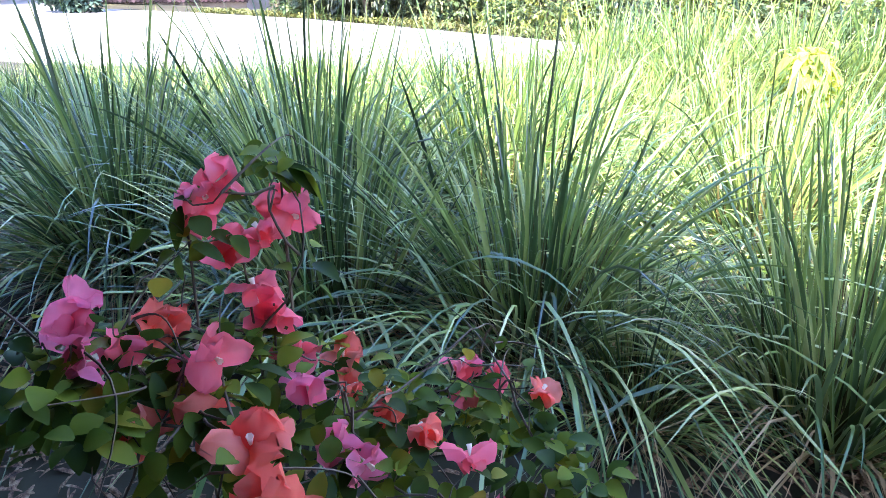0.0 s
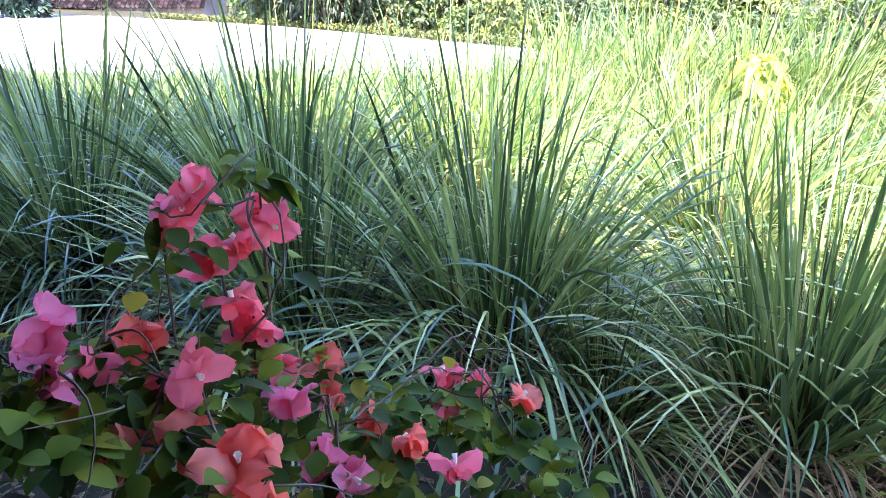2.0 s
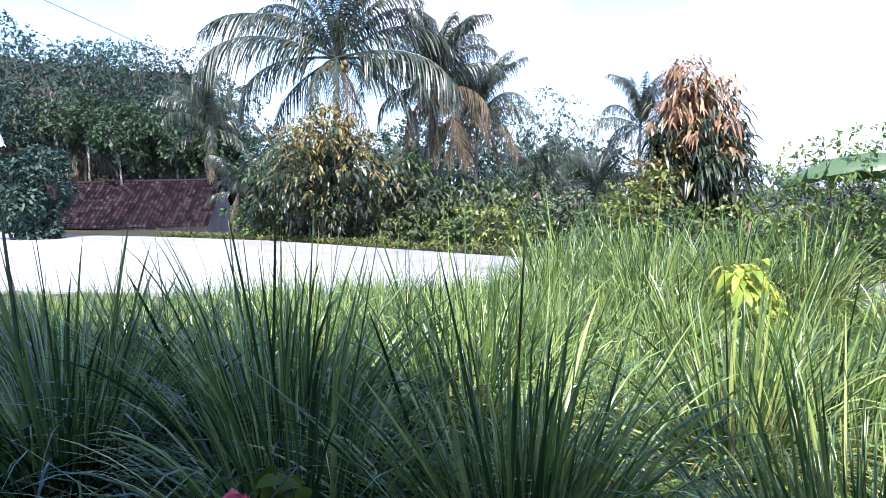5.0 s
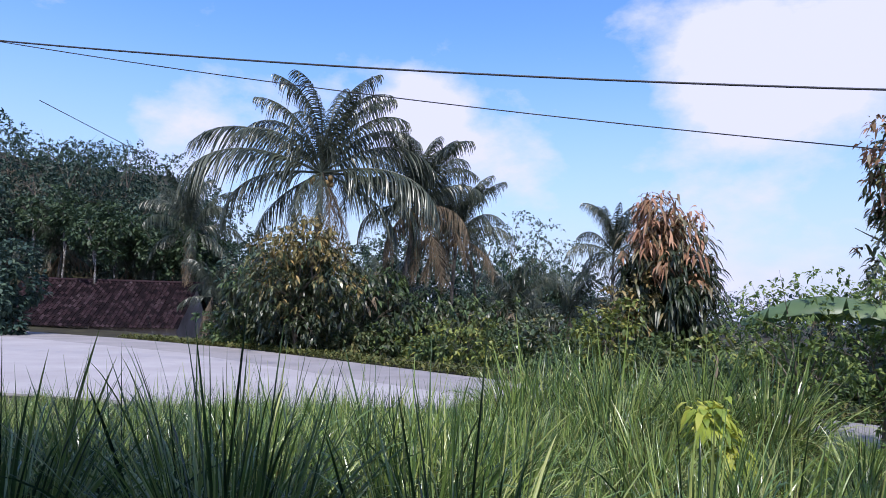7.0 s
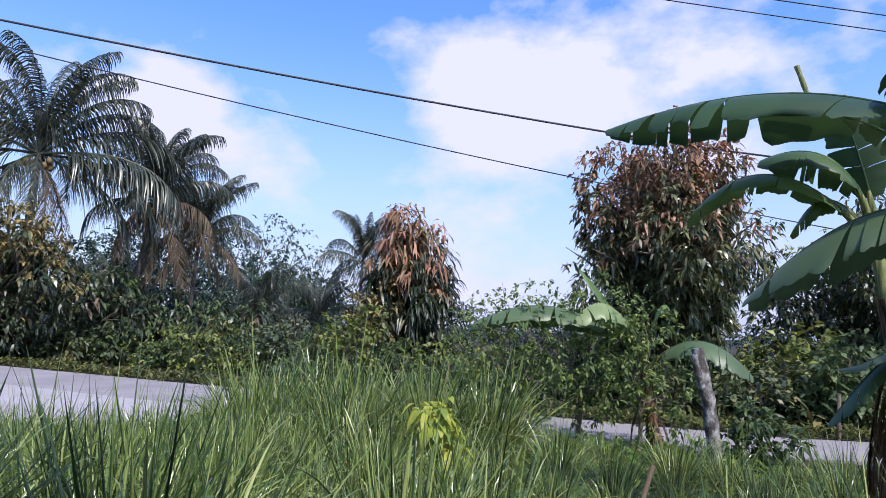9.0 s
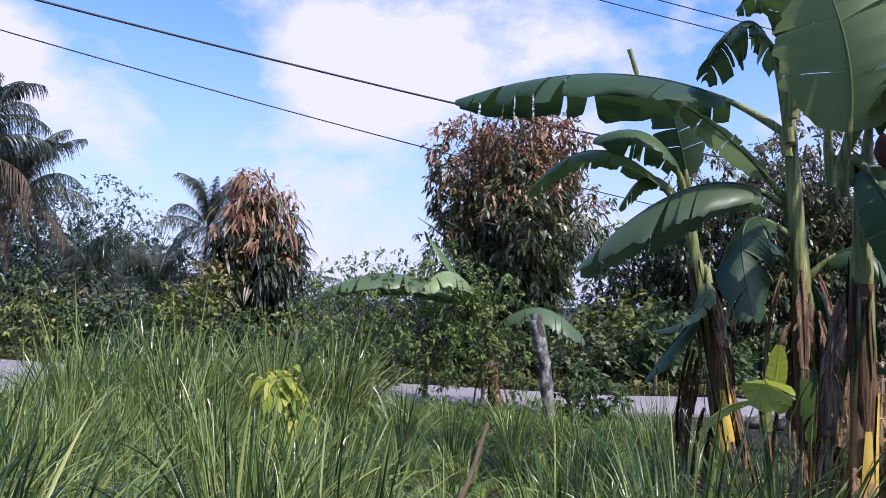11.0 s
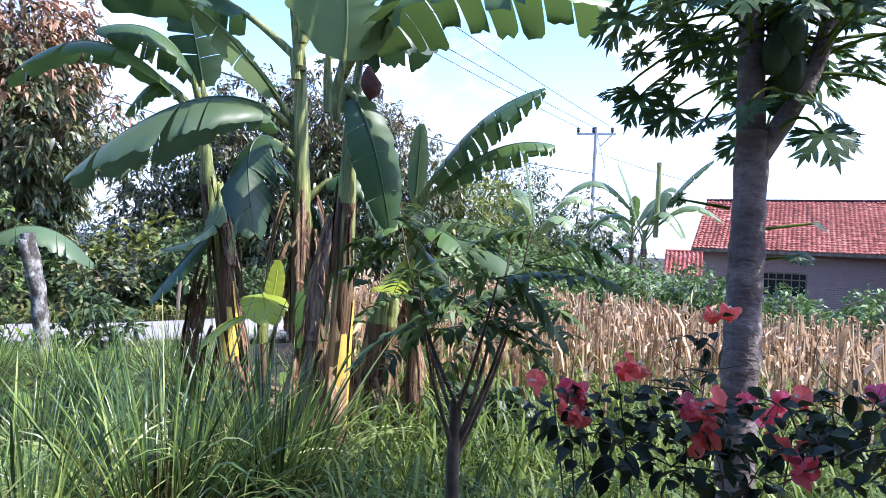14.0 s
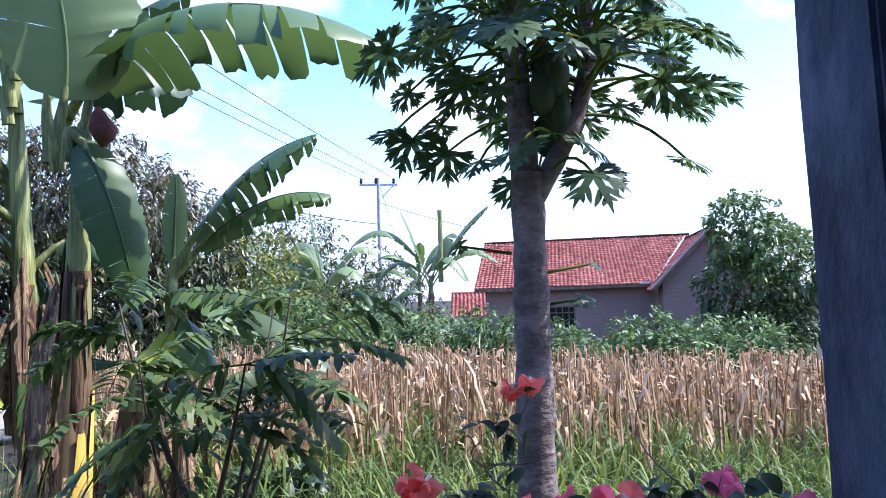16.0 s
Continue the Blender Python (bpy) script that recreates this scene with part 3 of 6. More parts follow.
GRASS = [(lemongrass_mesh(270, 1.32, 1.3, 1), straw_geo(95, 21)), (lemongrass_mesh(240, 1.2, 1.1, 2), straw_geo(80, 22)),
         (lemongrass_mesh(220, 1.1, 1.1, 3), straw_geo(70, 23)), (lemongrass_mesh(270, 1.25, 1.05, 4), straw_geo(70, 24)),
         (lemongrass_mesh(560, 1.42, 1.3, 5, 10, True), straw_geo(160, 25)), (lemongrass_mesh(440, 1.3, 1.35, 6, 10, True), straw_geo(140, 26)),
         (lemongrass_mesh(420, 1.22, 0.85, 7, 9, True, 0.55), straw_geo(160, 27))]
GRASS = [(a.mesh("tuft", M["lemongrass"]), b.mesh("dry_tuft", M["straw"])) for a, b in GRASS]
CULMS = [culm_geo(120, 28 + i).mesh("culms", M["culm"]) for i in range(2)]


def lemongrass(x, y, kind, size=1.0, turn=0.0):
    t = thing("lemongrass_clump", "arching blue-green lemongrass clump with dry straw at its foot", "grass clump",
              (x, y, float(height(x, y)) - 0.02), "lemongrass in the plot", turn=turn)
    t.scale = (size, size, size)
    part("tuft", GRASS[kind][0], None, t)
    part("dry_tuft", GRASS[kind][1], None, t, "dry straw blades")
    tagged(part("leaf_base", CULMS[kind > 3], None, t, "packed dull leaf bases, added to darken the clump"), kind="stuff")
    return t


def plant_lemongrass():
    r = np.random.default_rng(5)
    spots = [(-0.95, 2.42, 4, 1.06), (0.12, 2.27, 6, 1.0), (-0.5, 2.1, 5, 0.55), (-1.75, 2.25, 5, 0.9), (0.75, 2.75, 5, 0.75), (-2.25, 2.9, 4, 1.0), (-3.1, 2.4, 4, 0.95), (-1.5, 3.6, 5, 1.0), (-0.1, 3.7, 5, 1.0),
             (2.0, 3.0, 5, 1.0), (2.6, 2.95, 6, 0.95), (1.45, 3.15, 5, 0.8)]
    for i in range(16):
        spots.append((-2.1 + 0.21 * i + r.uniform(-0.1, 0.1), r.uniform(8.1, 9.3), int(r.integers(0, 4)), r.uniform(1.0, 1.3)))
    for x, y, k in ((-2.9, 3.5, 0), (-3.9, 3.1, 3), (-2.2, 4.3, 0), (-4.4, 4.2, 0), (-3.3, 4.9, 3), (-5.4, 3.6, 0), (-1.9, 5.3, 3), (-5.0, 5.4, 0)):
        spots.append((x, y, k, r.uniform(0.9, 1.05)))
    tries = 0
    while len(spots) < 250 and tries < 6000:
        tries += 1
        x, y = r.uniform(-11, 4.6), r.uniform(1.6, 9.4)
        edge = 8.7 if x < -6 else 9.7 if x < 1 else 9.3 - 0.55 * (x - 1)
        if y > edge - 0.25 or (x > 1.2 and y < 3.4) or (x < -6 and y < 2.6) or (x < 0.4 and y < 3.3):
            continue
        if min((x - s[0]) ** 2 + (y - s[1]) ** 2 for s in spots) < (0.42 if x < -1 else 0.52) ** 2:
            continue
        if abs(x - 0.33) < 0.45 and abs(y - 6.8) < 0.8:
            continue
        spots.append((x, y, int(r.integers(0, 4)), r.uniform(0.62, 0.95) * (1.2 if y > 7 and -3.3 < x < 0.8 else 0.72 if x > 0.9 else 1.0)))
    for x, y, k, s in spots:
        s *= 1.18 if x < -1.2 and y < 6 else 1.0
        d = math.hypot(x + 0.35, y - 0.05)
        if math.degrees(math.atan2(x + 0.35, y)) < -12 and y > 3:
            s = min(s, max(0.3, (1.74 - 0.128 * d) / 1.12))
        lemongrass(x, y, k, s, r.uniform(0, 360))


plant_lemongrass()

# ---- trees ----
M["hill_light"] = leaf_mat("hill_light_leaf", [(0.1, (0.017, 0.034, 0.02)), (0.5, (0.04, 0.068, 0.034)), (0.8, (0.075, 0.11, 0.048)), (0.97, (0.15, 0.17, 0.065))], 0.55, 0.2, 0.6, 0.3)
M["orange"] = leaf_mat("orange_leaf", [(0.1, (0.08, 0.08, 0.03)), (0.5, (0.17, 0.14, 0.05)), (0.9, (0.38, 0.25, 0.09))], 0.5, 0.12, 2.0, 0.3)
M["cassava"] = leaf_mat("cassava_leaf", [(0.1, (0.03, 0.06, 0.02)), (0.45, (0.08, 0.135, 0.04)), (0.75, (0.15, 0.225, 0.06)), (0.95, (0.28, 0.33, 0.11))], 0.5, 0.2, 2.0, 0.35)
M["yellowing"] = leaf_mat("yellowing_leaf", [(0.1, (0.03, 0.05, 0.018)), (0.4, (0.09, 0.125, 0.03)), (0.7, (0.22, 0.24, 0.05)), (0.95, (0.36, 0.3, 0.08))], 0.5, 0.2, 2.0, 0.4)
M["straw_dead"] = leaf_mat("dead_frond", [(0.1, (0.06, 0.045, 0.032)), (0.5, (0.14, 0.105, 0.07)), (0.9, (0.27, 0.21, 0.13))], 0.7, 0.15, 2.0, 0.2)
def limb_tree(name, label, at, top, wide, trunk_h, mats, n_clump, per, leaf, droop=0.5, low=0.25, trunk_r=0.12, seed=1, group="", cat="tree",
              lumps=7, fold=0.15, lean=(0, 0), bark="bark", hue_up=None, width=0.24, lobe=0.62, mixed=0.35, cone=0.0):
    """A tree: trunk, limbs, and a crown of leaf clumps set over several uneven lobes."""
    global rg
    keep, rg = rg, np.random.default_rng(seed)
    t = thing(name, label, cat, at, group)
    g = Geo()
    s = np.linspace(0, 1, 7)[:, None]
    head = np.array([lean[0], lean[1], trunk_h])
    line = s * head + np.stack([0.06 * np.sin(s[:, 0] * 5 + seed), 0.05 * np.cos(s[:, 0] * 4), 0 * s[:, 0]], -1) * trunk_h * 0.4
    line -= line[0]
    g.tube(line, trunk_r * (1.15 - 0.5 * s[:, 0]), 8, 0.05)
    mid = (top + low * top) / 2
    lobes = []
    for k in range(lumps):
        a = 2 * np.pi * (k * 0.382 + rg.uniform(0, 0.15))
        h = low * top + (top * (1 - low)) * (k + 0.6) / lumps * 0.86
        wr = wide * 0.5 * np.sqrt(max(0.1, 1 - ((h - mid) / (top * (1 - low) * 0.62)) ** 2))
        wr *= (1 - cone * (k + 0.6) / lumps) * (rg.uniform(0.72, 1.2) if lumps > 10 else 1.0)
        c = np.array([lean[0] + np.cos(a) * wr * 0.52, lean[1] + np.sin(a) * wr * 0.52, h])
        lobes.append((c, wr * lobe, top * (1 - low) * 0.21))
        q = np.linspace(0, 1, 6)[:, None]
        start = line[-1 - (k % 3)]
        arm = start + (c - start) * q + UP * 0.12 * np.sin(q * np.pi) * np.linalg.norm(c - start)
        g.tube(arm, trunk_r * 0.5 * (1.05 - 0.85 * q[:, 0]), 6)
        for j in range(3):
            e = c + ball(1)[0] * wr * 0.5
            g.tube(arm[3] + (e - arm[3]) * q, trunk_r * 0.2 * (1.05 - 0.9 * q[:, 0]), 4)
    part("trunk", g, M[bark], t)
    share = [[] for _ in mats]
    for c, rr, rz in lobes:
        m = n_clump // lumps
        d = ball(m)
        k = rg.uniform(0.55, 1.0, m) ** 0.6 * (1 + 0.22 * np.sin(d[:, 0] * 5 + seed) * np.cos(d[:, 2] * 4 + d[:, 1] * 3))
        pos = c + d * np.array([rr, rr, rz])[None] * k[:, None]
        share_i = np.zeros(m, int)
        if len(mats) > 1:
            f = np.clip((pos[:, 2] / top - (hue_up or 0.5)) * 4 + rg.normal(0, mixed, m) + 0.5, 0, 0.999)
            share_i = (f * len(mats)).astype(int)
        for i in range(len(mats)):
            share[i].append(np.concatenate([pos[share_i == i], d[share_i == i]], 1))
    for i, mat in enumerate(mats):
        pd = np.concatenate(share[i])
        if not len(pd):
            continue
        pos = np.repeat(pd[:, :3], per, 0)
        way = unit(np.repeat(pd[:, 3:], per, 0) * 0.7 + rg.normal(size=(len(pos), 3)) * 0.75 + UP * 0.15)
        lg = Geo()
        leaves(lg, pos + rg.normal(size=pos.shape) * leaf * 0.25, way, leaf * rg.uniform(0.65, 1.2, len(pos)), leaf * width * rg.uniform(0.7, 1.1, len(pos)), droop, (3 if name in ("far_tree", "roadside_shrub", "slender_tree", "bamboo_grove", "cassava_shrub", "bush_tree") else 4) if leaf > 0.1 else 3, 0 if leaf < 0.3 and top > 0.9 else fold)
        part("crown" if i == 0 else "young_leaves", lg, M[mat], t)
    rg = keep
    return t


def frond_geo(length, pitch, seed, pairs=64):
    """A frond that leaves the crown at a pitch and arches over; its leaflets hang."""
    r = np.random.default_rng(seed)
    g = Geo()
    s = np.linspace(0, 1, 14)
    ang = np.maximum(radians(pitch) - radians(72 + r.uniform(0, 30) + (26 if 0 < pitch < 70 else 0)) * s ** 1.9, radians(-86))
    ds = length / 13
    x = np.concatenate([[0], np.cumsum(np.cos(ang[:-1]) * ds)])
    z = np.concatenate([[0], np.cumsum(np.sin(ang[:-1]) * ds)])
    line = np.stack([x, 0.05 * length * np.sin(s * 2.2 + seed) * s, z], -1)
    g.tube(line, 0.042 * (1.08 - s), 5)
    k = np.repeat(np.linspace(0.14, 0.99, pairs), 2)
    sgn = np.tile([1.0, -1.0], pairs)
    pos = np.stack([np.interp(k, s, line[:, i]) for i in range(3)], -1)
    d = unit(np.stack([np.interp(k, s, np.gradient(line[:, i])) for i in range(3)], -1))
    side = np.array([0.0, 1.0, 0.0]) * sgn[:, None]
    ll = length * 0.26 * np.sin(np.pi * np.clip(k * 0.8 + 0.16, 0, 1)) ** 0.6 * r.uniform(0.7, 1.1, len(k))
    way = unit(side * 0.7 + d * 0.7 + r.normal(0.0, 0.1, (len(k), 3)))
    q = np.linspace(0, 1, 4)[None, :, None]
    c = pos[:, None] + way[:, None] * q * ll[:, None, None] * (1 - 0.35 * q) - UP * r.uniform(0.75, 1.2, len(k))[:, None, None] * ll[:, None, None] * q ** 1.5
    w = unit(d + 0.25 * r.normal(size=d.shape))[:, None] * 0.028 * length / 4.5 * (1.02 - q) ** 0.5
    g.strips(c, w)
    return g


PITCHES = (88, 80, 72, 62, 50, 36, 18, 2, -22, -52)
FRONDS = [frond_geo(4.7 * (1 - 0.012 * i), p, 30 + i).mesh("frond", M["palm"]) for i, p in enumerate(PITCHES)]


DEAD = []
for me_ in FRONDS:
    me_ = me_.copy()
    me_.materials[0] = M["straw_dead"]
    DEAD.append(me_)


FAN = [0] * 5 + [1] * 6 + [2] * 5 + [3] * 2 + [4] * 2 + [5] * 3 + [6] * 3 + [7] * 3 + [8] * 3 + [9] * 2


def palm(at, crown_z, size=1.0, n=20, seed=1, lean=(0.3, 0.0), nuts=0, dead=0.1, fronds=None):
    r = np.random.default_rng(seed)
    t = thing("coconut_palm", "tall coconut palm with arching grey-green fronds", "palm tree", at, "coconut palms beyond the road")
    tall = crown_z - at[2]
    g = Geo()
    s = np.linspace(0, 1, 14)
    line = np.stack([lean[0] * s ** 1.6, lean[1] * s ** 1.6, tall * s], -1)
    g.tube(line, 0.13 * size * (1.25 - 0.55 * s + 0.35 * np.exp(-s * 14)), 9, 0.03)
    part("trunk", g, M["palm_bark"], t, "grey ringed palm trunk")
    for kind, turn, scale in fronds or ():
        old = kind == 9
        f = part("frond", (DEAD if old else FRONDS)[kind], None, t, "brown dead hanging frond" if old else "")
        f.matrix_basis = pose(lean[0], lean[1], tall, 0, 0, turn) @ pose(0, 0, 0, r.normal(0, 7), r.normal(0, 3), 0) @ Matrix.Scale(scale, 4)
    for k in range(0 if fronds else n):
        u = (k + 0.5) / n
        old = u > 1 - dead
        f = part("frond", (DEAD if old else FRONDS)[FAN[int(u * len(FAN))]], None, t, "brown dead hanging frond" if old else "")
        f.matrix_basis = pose(lean[0], lean[1], tall, 0, 0, k * 137.5 + r.normal(0, 8)) @ pose(0, 0, 0, r.normal(0, 9), r.normal(0, 5), 0) @ Matrix.Scale(size * r.uniform(0.88, 1.08), 4)
    for k in range(nuts):
        a = k * 2.4
        ng = Geo()
        q = np.linspace(0.02, np.pi - 0.02, 7)
        ng.tube(np.stack([0 * q, 0 * q, -np.cos(q) * 0.14], -1), np.sin(q) * 0.115, 8)
        c = part("coconut", ng, M["green_nut"], t, "yellow-brown coconut")
        c.matrix_basis = pose(lean[0] + 0.42 * math.cos(a), lean[1] + 0.42 * math.sin(a), tall - 0.25 - 0.12 * (k % 3))
    return t


M["green_nut"] = solid_mat("coconut_husk", [(0.2, (0.12, 0.08, 0.035)), (0.8, (0.26, 0.17, 0.07))], 0.6, 8, 0.2)

palm(on(-28.2, 28.5), 7.4, 1.22, 34, 3, (0.1, 0.1), 9, 0.1, [(5, 206, 1.45), (6, 222, 1.5), (7, 200, 1.3), (5, 32, 1.3), (6, 12, 1.45), (7, 38, 1.4), (4, 42, 1.2), (3, 8, 1.1), (3, 192, 1.05), (4, 214, 1.0),
      (0, 0, 1.12), (0, 90, 1.1), (0, 200, 1.08), (1, 30, 1.1), (1, 140, 1.05), (1, 260, 1.1), (2, 20, 1.05), (2, 205, 1.0), (2, 300, 1.0), (8, -62, 0.95), (9, -45, 0.85), (8, -88, 0.85), (5, 118, 1.1), (6, 98, 1.1), (7, 138, 1.0), (8, 28, 1.2), (8, 178, 1.1), (9, 68, 1.0)])
palm(on(-21.2, 31), 6.5, 0.9, 33, 4, (0.9, 0.1), 5, 0.2)
palm(on(-16.6, 33), 5.4, 0.8, 31, 5, (0.3, 0.1), 3, 0.2)
palm(on(-38.2, 50), 6.8, 1.0, 24, 6, (0.2, 0.1))
palm(on(-2.9, 36), 4.9, 0.72, 20, 7, (0.1, 0.1))
palm(on(-47, 64), 10.0, 0.95, 20, 8, (0.5, 0.1))
palm(on(-11.5, 36), 1.0, 0.85, 20, 9, (0.2, 0.1))
palm(on(-22.5, 36), 1.4, 0.85, 18, 10, (0.2, 0.1))
palm(on(-6.5, 40), 1.6, 0.8, 16, 11, (0.2, 0.1))

limb_tree("mango_tree", "young mango tree with drooping bronze-red new leaves", on(1.0, 21.3), 5.4, 3.5, 1.5, ["mango_dark", "mango_bronze", "mango_red"], 1000, 8, 0.34, 1.1, 0.02, 0.11, 21, hue_up=0.68, lumps=13, width=0.13, lobe=0.5, mixed=0.5, cone=0.12)
limb_tree("mango_tree", "large mango tree with dark leaves and rusty new shoots", on(22.6, 15.6), 6.05, 4.9, 1.9, ["mango", "mango_bronze", "mango_red"], 4600, 7, 0.17, 0.75, 0.27, 0.2, 22, hue_up=0.72, lumps=34, lobe=0.36, width=0.2, mixed=0.55)
limb_tree("mango_tree", "wide mango tree with glossy dark green leaves", on(42.0, 19), 6.3, 5.4, 1.6, ["mango", "mango_bronze"], 3200, 7, 0.18, 0.75, 0.05, 0.16, 23, lumps=16, lobe=0.5, width=0.2, hue_up=0.7, mixed=0.9)
limb_tree("mango_tree", "low spreading mango tree with yellow-green tips", on(35.5, 20), 4.6, 5.0, 1.3, ["mango", "yellowing"], 2200, 7, 0.18, 0.7, 0.03, 0.14, 29, lumps=14, lobe=0.5, width=0.2, hue_up=0.85, mixed=0.7)
limb_tree("mango_tree", "wide mango tree with glossy dark green leaves", on(50.3, 20), 6.1, 5.0, 1.6, ["mango", "mango_bronze"], 3000, 7, 0.18, 0.75, 0.05, 0.16, 24, lumps=15, lobe=0.5, width=0.2, hue_up=0.7, mixed=0.9)
limb_tree("bush_tree", "yellow-green leafy tree at the field's edge", on(57, 21), 5.2, 3.9, 1.2, ["yellowing"], 1300, 6, 0.2, 0.4, 0.05, 0.12, 25)
limb_tree("broadleaf_tree", "broad tree with yellowing leaves below the palms", on(-29.5, 25.5), 4.9, 4.5, 2.0, ["mango_dark", "mango", "orange"], 1500, 6, 0.2, 0.8, 0.12, 0.1, 26, hue_up=0.66, lumps=16, lobe=0.48, mixed=0.9)
limb_tree("bare_tree", "thin-leaved tree with brown twigs", on(60.8, 34), 7.6, 5.5, 3.0, ["mango"], 900, 4, 0.2, 0.5, 0.4, 0.14, 27)
limb_tree("leafy_tree", "dense dark green tree beside the brick house", on(98.4, 24), 5.5, 3.9, 1.0, ["green", "cassava"], 1900, 6, 0.22, 0.5, 0.02, 0.15, 28)


def far_woods():
    """Trees of the wooded hillside and the low horizon."""
    k = 0
    for az, rr, top, wide in [(-51, 62, 10, 9), (-45, 70, 9, 10), (-43, 60, 8, 8), (-40, 72, 11, 10), (-44, 66, 10, 8), (-38.5, 62, 10, 8), (-37, 64, 9, 9), (-35, 55, 7, 7), (-33, 75, 8, 10),
                              (-54, 58, 8, 8), (-47, 85, 9, 11), (-41, 90, 9, 12), (-55, 80, 12, 12), (-30, 58, 9, 8), (-26, 60, 9, 8), (-23, 56, 8.5, 8), (-20, 64, 9.5, 9), (-17, 58, 8, 8), (-14, 66, 10, 9), (-12, 60, 10, 8), (-9.5, 64, 9.6, 7), (-6.8, 60, 7.6, 7), (-43.5, 62, 13, 8), (-47.5, 60, 12, 9), (-53, 66, 15, 10), (-40, 58, 11, 8),
                              (-31, 40, 7.4, 7), (-25.5, 40, 7.0, 7), (-21, 40, 7.8, 7), (-17.5, 42, 7.2, 6), (-19.3, 45, 8.2, 7), (-23.2, 43, 8.2, 7), (-14.6, 46, 6.8, 6), (-33.5, 54, 8.5, 7), (-12, 48, 5, 7), (-7, 50, 4.6, 6), (-4, 55, 5, 6), (-2, 70, 6, 8), (4, 70, 4.4, 8), (9, 75, 4.4, 9), (13, 68, 4.2, 8), (30, 60, 3.8, 9), (36, 70, 5, 9), (18, 80, 4.6, 10), (25, 75, 4.6, 10)]:
        k += 1
        top *= 1.07 if -36 <= az < -20 else 1.28 if -20 <= az < -4 else 1.0
        if az < -34:
            # the wood's skyline
            top = min(top, math.tan(radians(np.interp(az, [-52, -49.5, -46, -43, -39, -35], [13.2, 11.4, 12.0, 12.2, 11.6, 10.0]))) * rr + 1.5 - on(az, rr)[2])
            if top < 3:
                continue
        limb_tree("far_tree", "distant hillside tree, haze put into its blue-green leaf colour", on(az, rr), top, wide, top * 0.35, ["forest"], 960 if az < -33 else 520, 6, 0.27, 0.4, 0.06, 0.2, 100 + k, "trees on the far hillside", lumps=6, fold=0, width=0.3)


far_woods()


def slender_trees():
    """Thin pale trunks with small high crowns on the hillside."""
    r = np.random.default_rng(31)
    for i, az in enumerate((-48.5, -46.6, -44.6, -43.2, -41.6, -40.2, -37.4, -36.2)):
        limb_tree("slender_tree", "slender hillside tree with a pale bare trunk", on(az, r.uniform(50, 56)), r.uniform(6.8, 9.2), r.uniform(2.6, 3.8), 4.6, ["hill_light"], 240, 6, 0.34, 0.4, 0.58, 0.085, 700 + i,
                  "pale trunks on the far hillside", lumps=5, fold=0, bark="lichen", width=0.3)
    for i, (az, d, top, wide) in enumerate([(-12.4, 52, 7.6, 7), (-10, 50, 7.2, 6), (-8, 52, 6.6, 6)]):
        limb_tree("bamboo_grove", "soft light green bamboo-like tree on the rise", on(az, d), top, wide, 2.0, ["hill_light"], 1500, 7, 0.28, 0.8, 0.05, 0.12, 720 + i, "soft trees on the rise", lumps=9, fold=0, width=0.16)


slender_trees()
palm(on(-47.0, 55), 5.2, 0.85, 18, 21, (0.2, 0.1))
palm(on(-42.6, 53), 4.0, 0.75, 16, 22, (0.3, 0.0))
palm(on(-36.3, 46), 2.2, 0.75, 16, 23, (0.3, 0.0))


def shrub(name, label, az, r, top, wide, mat="green", seed=1, n=260, leaf=0.14, group="shrubs beyond the road", width=0.3):
    return limb_tree(name, label, on(az, r), top, wide, top * 0.3, [mat], n, 5, leaf, 0.4, 0.02, 0.03, seed, group, "shrub", 6, 0.1, width=width)


def shrubs():
    r = np.random.default_rng(9)
    kinds = [("green", "leafy green roadside shrub"), ("mango", "dark roadside bush with glossy leaves"), ("forest", "dull green roadside bush"), ("yellowing", "sunlit yellow-green roadside bush")]
    for i in range(70):
        az = -36 + i * 1.12 + r.uniform(-0.8, 0.8)
        far = np.interp(az, [-40, -15, 6, 13, 32, 45], [31, 20.5, 15, 14.5, 13.2, 14.5]) + r.uniform(0.4, 5.0)
        mat, label = kinds[[0, 3, 0, 1, 3, 0, 0][i % 7]]
        shrub("roadside_shrub", label, az, far, r.uniform(0.5, 1.1) * (1.9 if i % 3 == 0 else 1.1) * (0.7 if -5 < az < 6 else 1.0), r.uniform(1.0, 2.4), mat, 300 + i, 170, r.uniform(0.12, 0.22))
    for i in range(26):
        az = 58 + i * 1.6 + r.uniform(-0.5, 0.5)
        shrub("cassava_shrub", "low green cassava shrub with hand-shaped leaves", az, r.uniform(14.5, 19), r.uniform(1.5, 2.0) * (1.25 if az < 76 else 1.0), r.uniform(1.4, 2.1), "cassava", 400 + i, 240, 0.17, "cassava behind the maize", 0.22)


shrubs()
for i, (az, r_, top, wide) in enumerate([(-23.6, 27.5, 3.8, 3.6), (-19.6, 29.5, 3.9, 3.4), (-15.6, 30, 3.8, 3.4), (-12.4, 30, 3.5, 3.2), (-32.5, 29, 3.4, 3.2)]):
    limb_tree("brown_thicket", "dull brown-green thicket below the palms", on(az, r_), top, wide, 1.4, ["mango_dark", "mango_dark", "straw_dead", "green"], 520, 6, 0.26, 0.9, 0.04, 0.07, 830 + i, "thickets below the palms", "thicket", lumps=9, hue_up=0.8, mixed=1.2)
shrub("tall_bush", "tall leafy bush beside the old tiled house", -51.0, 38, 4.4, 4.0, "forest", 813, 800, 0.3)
shrub("yellow_bush", "bright yellow-green bush beside the young mango", -3.6, 17.5, 2.1, 1.9, "yellowing", 811, 300, 0.16)
